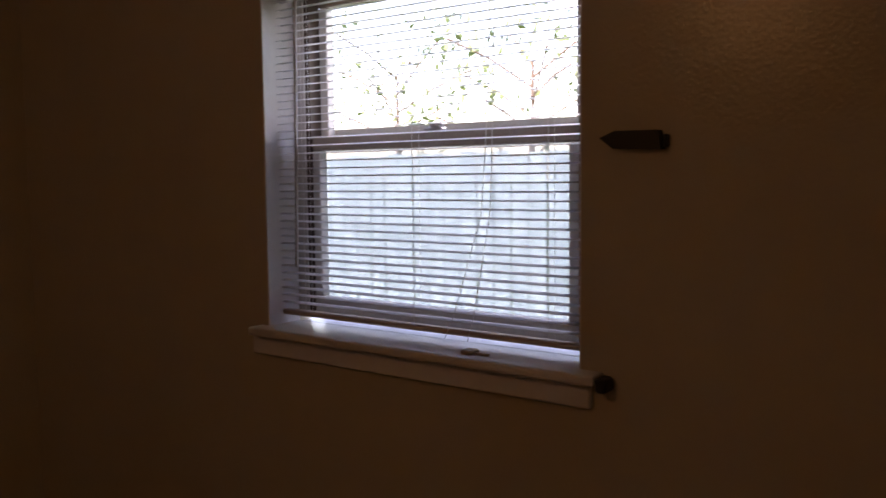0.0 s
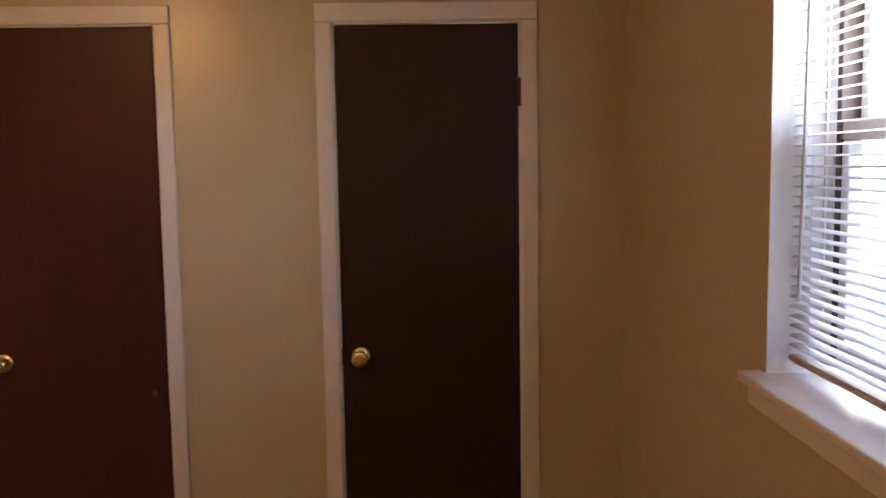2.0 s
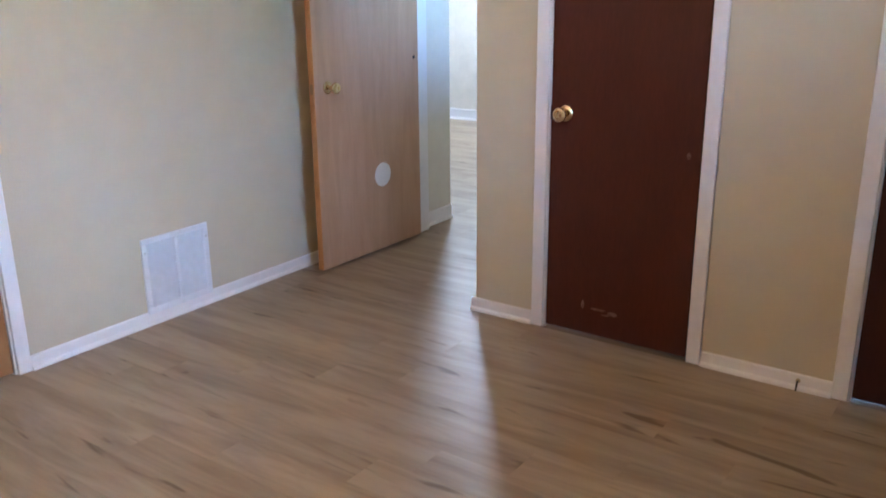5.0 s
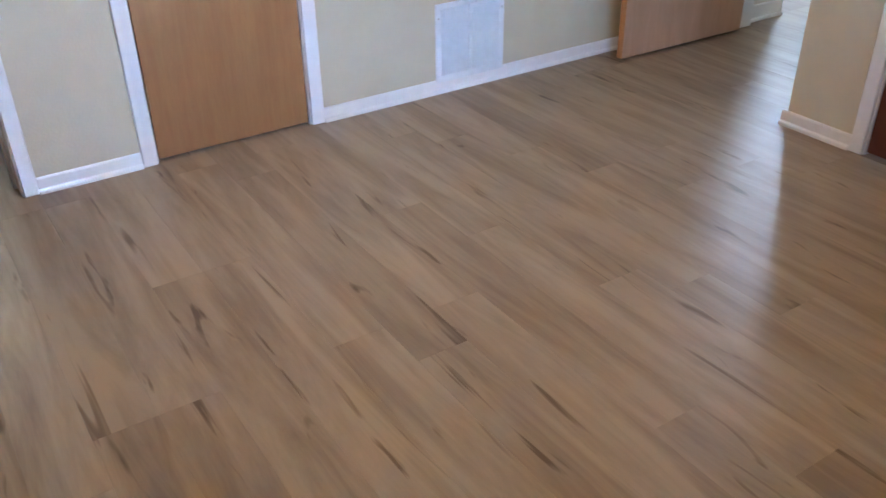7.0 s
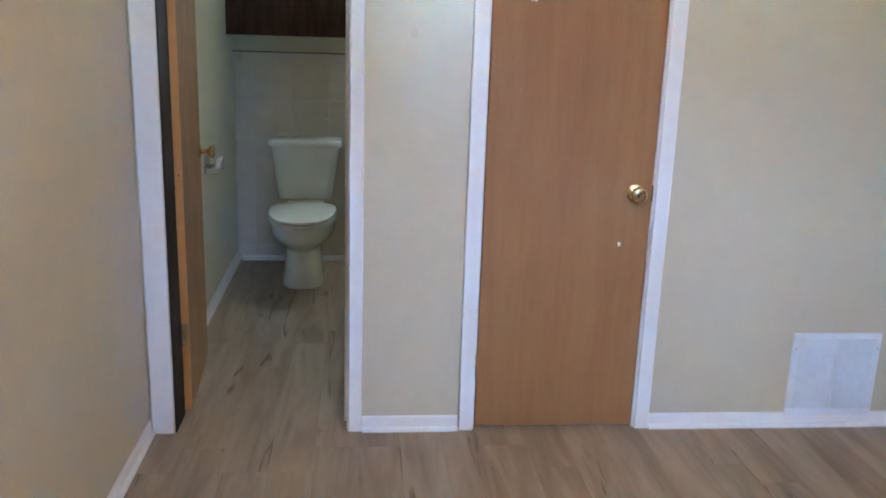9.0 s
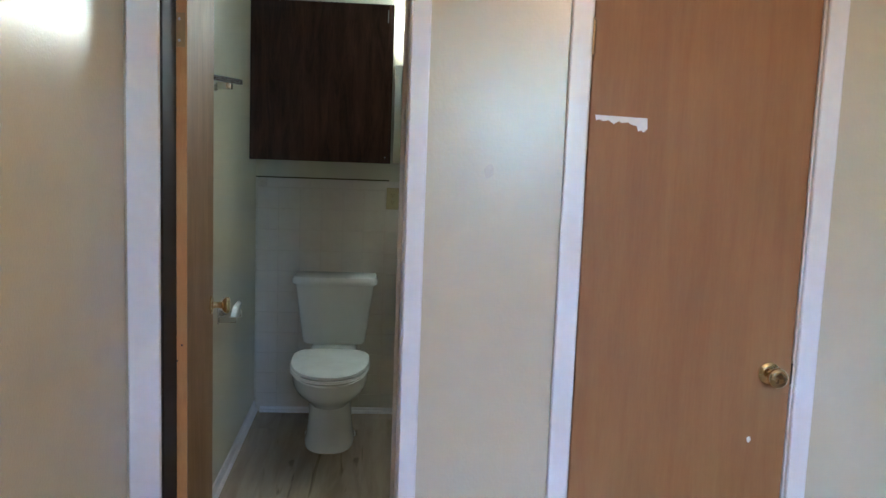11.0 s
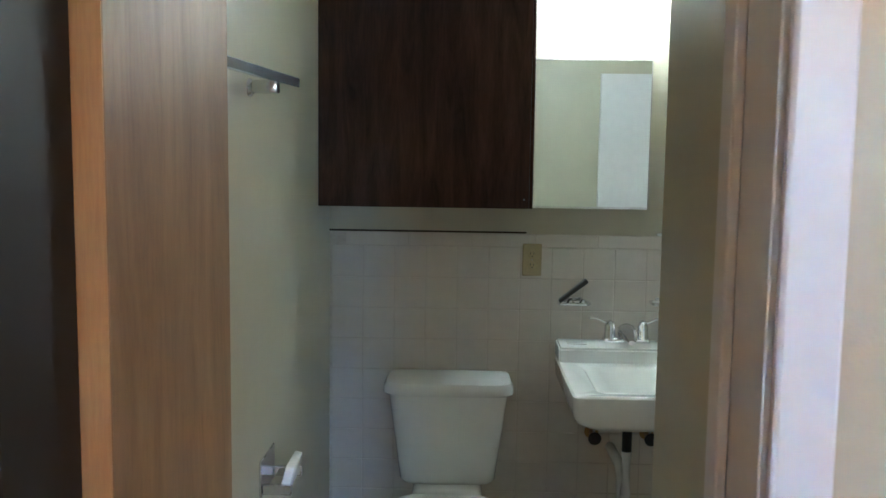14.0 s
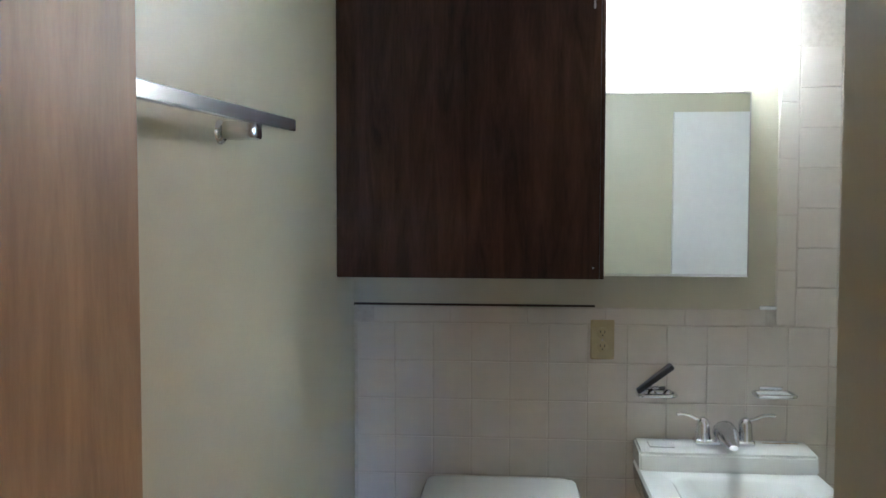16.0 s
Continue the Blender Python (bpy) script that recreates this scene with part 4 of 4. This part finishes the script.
bmesh.ops.rotate(bm, verts=bm.verts, cent=(0, 0, 0), matrix=Matrix.Rotation(radians(37), 3, "X"))
bmesh.ops.translate(bm, verts=bm.verts, vec=(TF + 0.022, 1.203, 1.047))
part("flap", bm, BLACK, tb, "dark tilted flap")

so = thing("soap_dish", (TF, 1.58, 1.05), "chrome soap dish with a pale insert on the tile", "soap dish")
part("wall_plate", boxed(TF + 0.0005, TF + 0.004, 1.548, 1.612, 1.036, 1.066, bevel=0.0015), CHROME, so)
part("rim", loop(TF + 0.0105, TF + 0.072, 1.526, 1.632, 1.052, 0.0055), CHROME, so)
part("dish", boxed(TF + 0.0045, TF + 0.068, 1.531, 1.627, 1.043, 1.052, bevel=0.003), SEATPL, so, "pale dish insert")

def towel_bar():
    ob = thing("towel_bar", (-1.05, BSOUTH, 1.715), "flat chrome towel bar on the cream wall", "towel bar")
    bm = bmesh.new()
    loft(bm, [[Vector((x, y, z + dz)) for y, dz in ((0.438, -0.011), (0.449, -0.011), (0.449, 0.011), (0.438, 0.011))] for x, z in ((-1.455, 1.728), (-0.66, 1.702))])
    bmesh.ops.bevel(bm, geom=list(bm.edges), offset=0.002, segments=1, affect="EDGES")
    part("bar", bm, SATIN, ob)
    for x in (-1.265, -0.78):
        p = part("post", boxed(x - 0.020, x + 0.020, BSOUTH + 0.010, 0.4375, 1.688, 1.716, bevel=0.005, segments=2), CHROME, ob)
        part("flange", turned((x, BSOUTH, 1.70), (0, 1, 0), [(0, 0.021), (0.005, 0.020), (0.010, 0.014)], 16), CHROME, p)


towel_bar()

ph = thing("paper_holder", (-1.4000, BSOUTH, 0.760), "chrome toilet paper holder with a white roller on the side wall", "paper holder")
part("back_plate", boxed(-1.4800, -1.3300, BSOUTH, BSOUTH + 0.006, 0.725, 0.815, bevel=0.002), CHROME, ph)
part("arm", boxed(-1.4770, -1.4640, BSOUTH + 0.0065, BSOUTH + 0.078, 0.732, 0.758, bevel=0.003), CHROME, ph)
part("arm", boxed(-1.3460, -1.3330, BSOUTH + 0.0065, BSOUTH + 0.078, 0.732, 0.758, bevel=0.003), CHROME, ph)
bm = boxed(-1.4635, -1.3465, BSOUTH + 0.048, BSOUTH + 0.070, 0.735, 0.802, bevel=0.006, segments=2)
bmesh.ops.rotate(bm, verts=bm.verts, cent=(-1.4000, BSOUTH + 0.06, 0.745), matrix=Matrix.Rotation(radians(-14), 3, "X"))
part("roller", bm, SEATPL, ph, "white plastic roller cover")

ld = thing("door_6", (-0.92, 1.87, 0), "plain white closed linen door seen in the mirror", "door", kind="structure")
part("door_slab", boxed(-0.935, -0.9055, 1.548, 2.20, 0.012, 2.0, bevel=0.002), TRIM, ld)

# ---- outside ----
structure("ground", boxed(-400, 400, -400, 400, -0.75, -0.6), GRASS, "green lawn outside the window", "ground")


def fence():
    ob = thing("fence", (10.5, 4.0, -0.6), "pale whitewashed board fence behind the lawn", "fence")
    rng = random.Random(5)
    for i in range(100):
        y = -2.0 + i * 0.24
        part("board", boxed(10.5, 10.52, y, y + 0.215 + rng.uniform(0, 0.02), -0.6, 1.80 + rng.uniform(-0.03, 0.03), bevel=0.003), FENCE, ob, soft=False)
    for z in (-0.2, 1.3):
        part("rail", boxed(10.5205, 10.56, -2.0, 22.0, z, z + 0.09), FENCE, ob, soft=False)


fence()


def tree(at, height, seed, spread=1.6, n=900):
    rng = random.Random(seed)
    ob = thing("tree", at, "leafy broad tree standing beyond the window", "tree", group="trees outside the window")
    base = Vector(at)
    bm = bmesh.new()
    tube(bm, [base + Vector((0.06 * math.sin(i * 1.3 + seed), 0.06 * math.cos(i + seed), height * 0.62 * i / 6)) for i in range(7)], 0.11, 9)
    for v in bm.verts:
        k = 1 - 0.6 * (v.co.z - base.z) / (height * 0.62)
        v.co.x, v.co.y = base.x + (v.co.x - base.x) * k, base.y + (v.co.y - base.y) * k
    tips = []
    for i in range(11):
        a, z = i * 2.4 + seed, height * (0.30 + 0.03 * i)
        p0 = base + Vector((0, 0, z))
        p2 = p0 + Vector((math.cos(a), math.sin(a), 0.55)) * spread * rng.uniform(0.6, 1.0)
        tube(bm, [p0, (p0 + p2) / 2 + Vector((0, 0, 0.1)), p2], 0.028, 6)
        tips.append(p2)
    part("trunk", bm, BARK, ob)
    bm = bmesh.new()
    for i in range(n):
        c = rng.choice(tips) + Vector((rng.gauss(0, 0.42), rng.gauss(0, 0.42), rng.gauss(0.1, 0.40)))
        s = rng.uniform(0.07, 0.15)
        e = Euler((rng.uniform(0, 6.3), rng.uniform(0, 6.3), rng.uniform(0, 6.3))).to_matrix()
        vs = [bm.verts.new(c + e @ Vector(p) * s) for p in ((-1, 0, 0), (-0.2, -0.5, 0.08), (1, 0, 0), (-0.2, 0.5, 0.08))]
        bm.faces.new(vs)
    part("crown", bm, LEAF, ob, soft=False)


for at, h, sd, spread, n in (((19.0, 11.0, -0.6), 7.6, 2, 2.3, 420), ((22.0, 17.5, -0.6), 8.4, 4, 2.6, 460), ((18.0, 20.5, -0.6), 7.0, 7, 2.2, 360)):
    tree(at, h, sd, spread, n)

# ---- tile and planks ----
wb = thing("wall_tile", (BACK, 1.5, 0), "off-white square glazed wall tile with dirty joints", "tile", kind="structure")
part("grout_bed", boxed(BACK + 0.0002, BACK + 0.005, BSOUTH + 0.001, 2.649, 0.0, 1.287), TILEJOINT, wb, soft=False)
part("grout_bed", boxed(BACK + 0.0002, BACK + 0.005, 1.590, 2.649, 1.2875, 2.30), TILEJOINT, wb, soft=False)
# Dark strip: dirt plus the cabinet's shadow line, both put into its colour.
part("top_shadow_dirt", boxed(BACK + 0.0002, BACK + 0.0095, BSOUTH + 0.001, 1.08, 1.2885, 1.2945), DARKGAP, wb, "dark line of dirt and painted cabinet shadow along the tile top")


def tile_mesh(w, h):
    bm = boxed(0, 0.0075, -w / 2, w / 2, -h / 2, h / 2, bevel=0.0016)
    me = bpy.data.meshes.new("tile")
    bm.to_mesh(me)
    bm.free()
    me.materials.append(TILE)
    return me


def lay_tile(me, y, z):
    o = new("tile", me)
    o.parent = wb
    o.location = Vector((BACK + 0.0005, y, z)) - where(wb)


PITCH = 0.1132
square, cap, edge = tile_mesh(PITCH - 0.0017, PITCH - 0.0017), tile_mesh(2 * PITCH - 0.0017, 0.046), tile_mesh(0.052, 2 * PITCH * 0.69)
rows = [1.238 - PITCH * (k + 0.5) for k in range(12)]
cols = [BSOUTH + 0.010 + PITCH * (k + 0.5) for k in range(20)]
for z in rows[:11]:
    for y in cols[:19]:
        lay_tile(square, y, z)
for k in range(6):
    if BSOUTH + 2 * PITCH * (k + 0.5) < 1.59:
        lay_tile(cap, BSOUTH + 0.06 + 2 * PITCH * (k + 0.5), 1.2625)
for k in range(7):
    for c in range(8):
        lay_tile(square, 1.646 + PITCH * (c + 0.5), 1.238 + PITCH * (k + 0.5))
for k in range(6):
    lay_tile(edge, 1.618, 1.321 + 2 * PITCH * 0.70 * k)

# Cap tile corner in whiter china: the vanity light on it is painted.
part("lit_cap_corner", boxed(BACK + 0.0005, BACK + 0.019, 1.545, 1.590, 1.2875, 1.2975, bevel=0.003), CHINA, wb, "cap tile corner whitened for the vanity light on it")

fl = thing("floor", (1.8, 2.0, 0), "brown wood-look vinyl plank floor with a soft sheen", "floor", kind="structure")
plank_meshes = {}


def plank(x0, x1, y0, y1):
    w, d = round(x1 - x0, 3), round(y1 - y0, 3)
    if w < 0.02 or d < 0.01:
        return
    if (w, d) not in plank_meshes:
        bm = boxed(-w / 2 + 0.0001, w / 2 - 0.0001, -d / 2 + 0.0001, d / 2 - 0.0001, -0.004, 0, bevel=0.0004)
        me = bpy.data.meshes.new("plank")
        bm.to_mesh(me)
        bm.free()
        me.materials.append(PLANK)
        plank_meshes[(w, d)] = me
    o = new("plank", plank_meshes[(w, d)])
    o.parent = fl
    o.location = Vector(((x0 + x1) / 2, (y0 + y1) / 2, 0)) - where(fl)


rng = random.Random(11)
PW, PL = 0.152, 1.22
row = 0
y = SOUTH - 0.003
while y < 8.15:
    ya, yb = y, min(y + PW, 8.15)
    if ya < HALLY:
        xa, xb = (BACK, EAST) if yb < 2.65 else (-T, EAST)
        if ya >= NORTH - 0.05:
            xa, xb = -T, 1.30
    else:
        xa, xb = -4.38, 1.30
    x = xa - rng.choice((0.15, 0.42, 0.67, 0.93, 1.1))
    while x < xb:
        plank(max(x, xa), min(x + PL, xb), ya, yb)
        x += PL
    y += PW
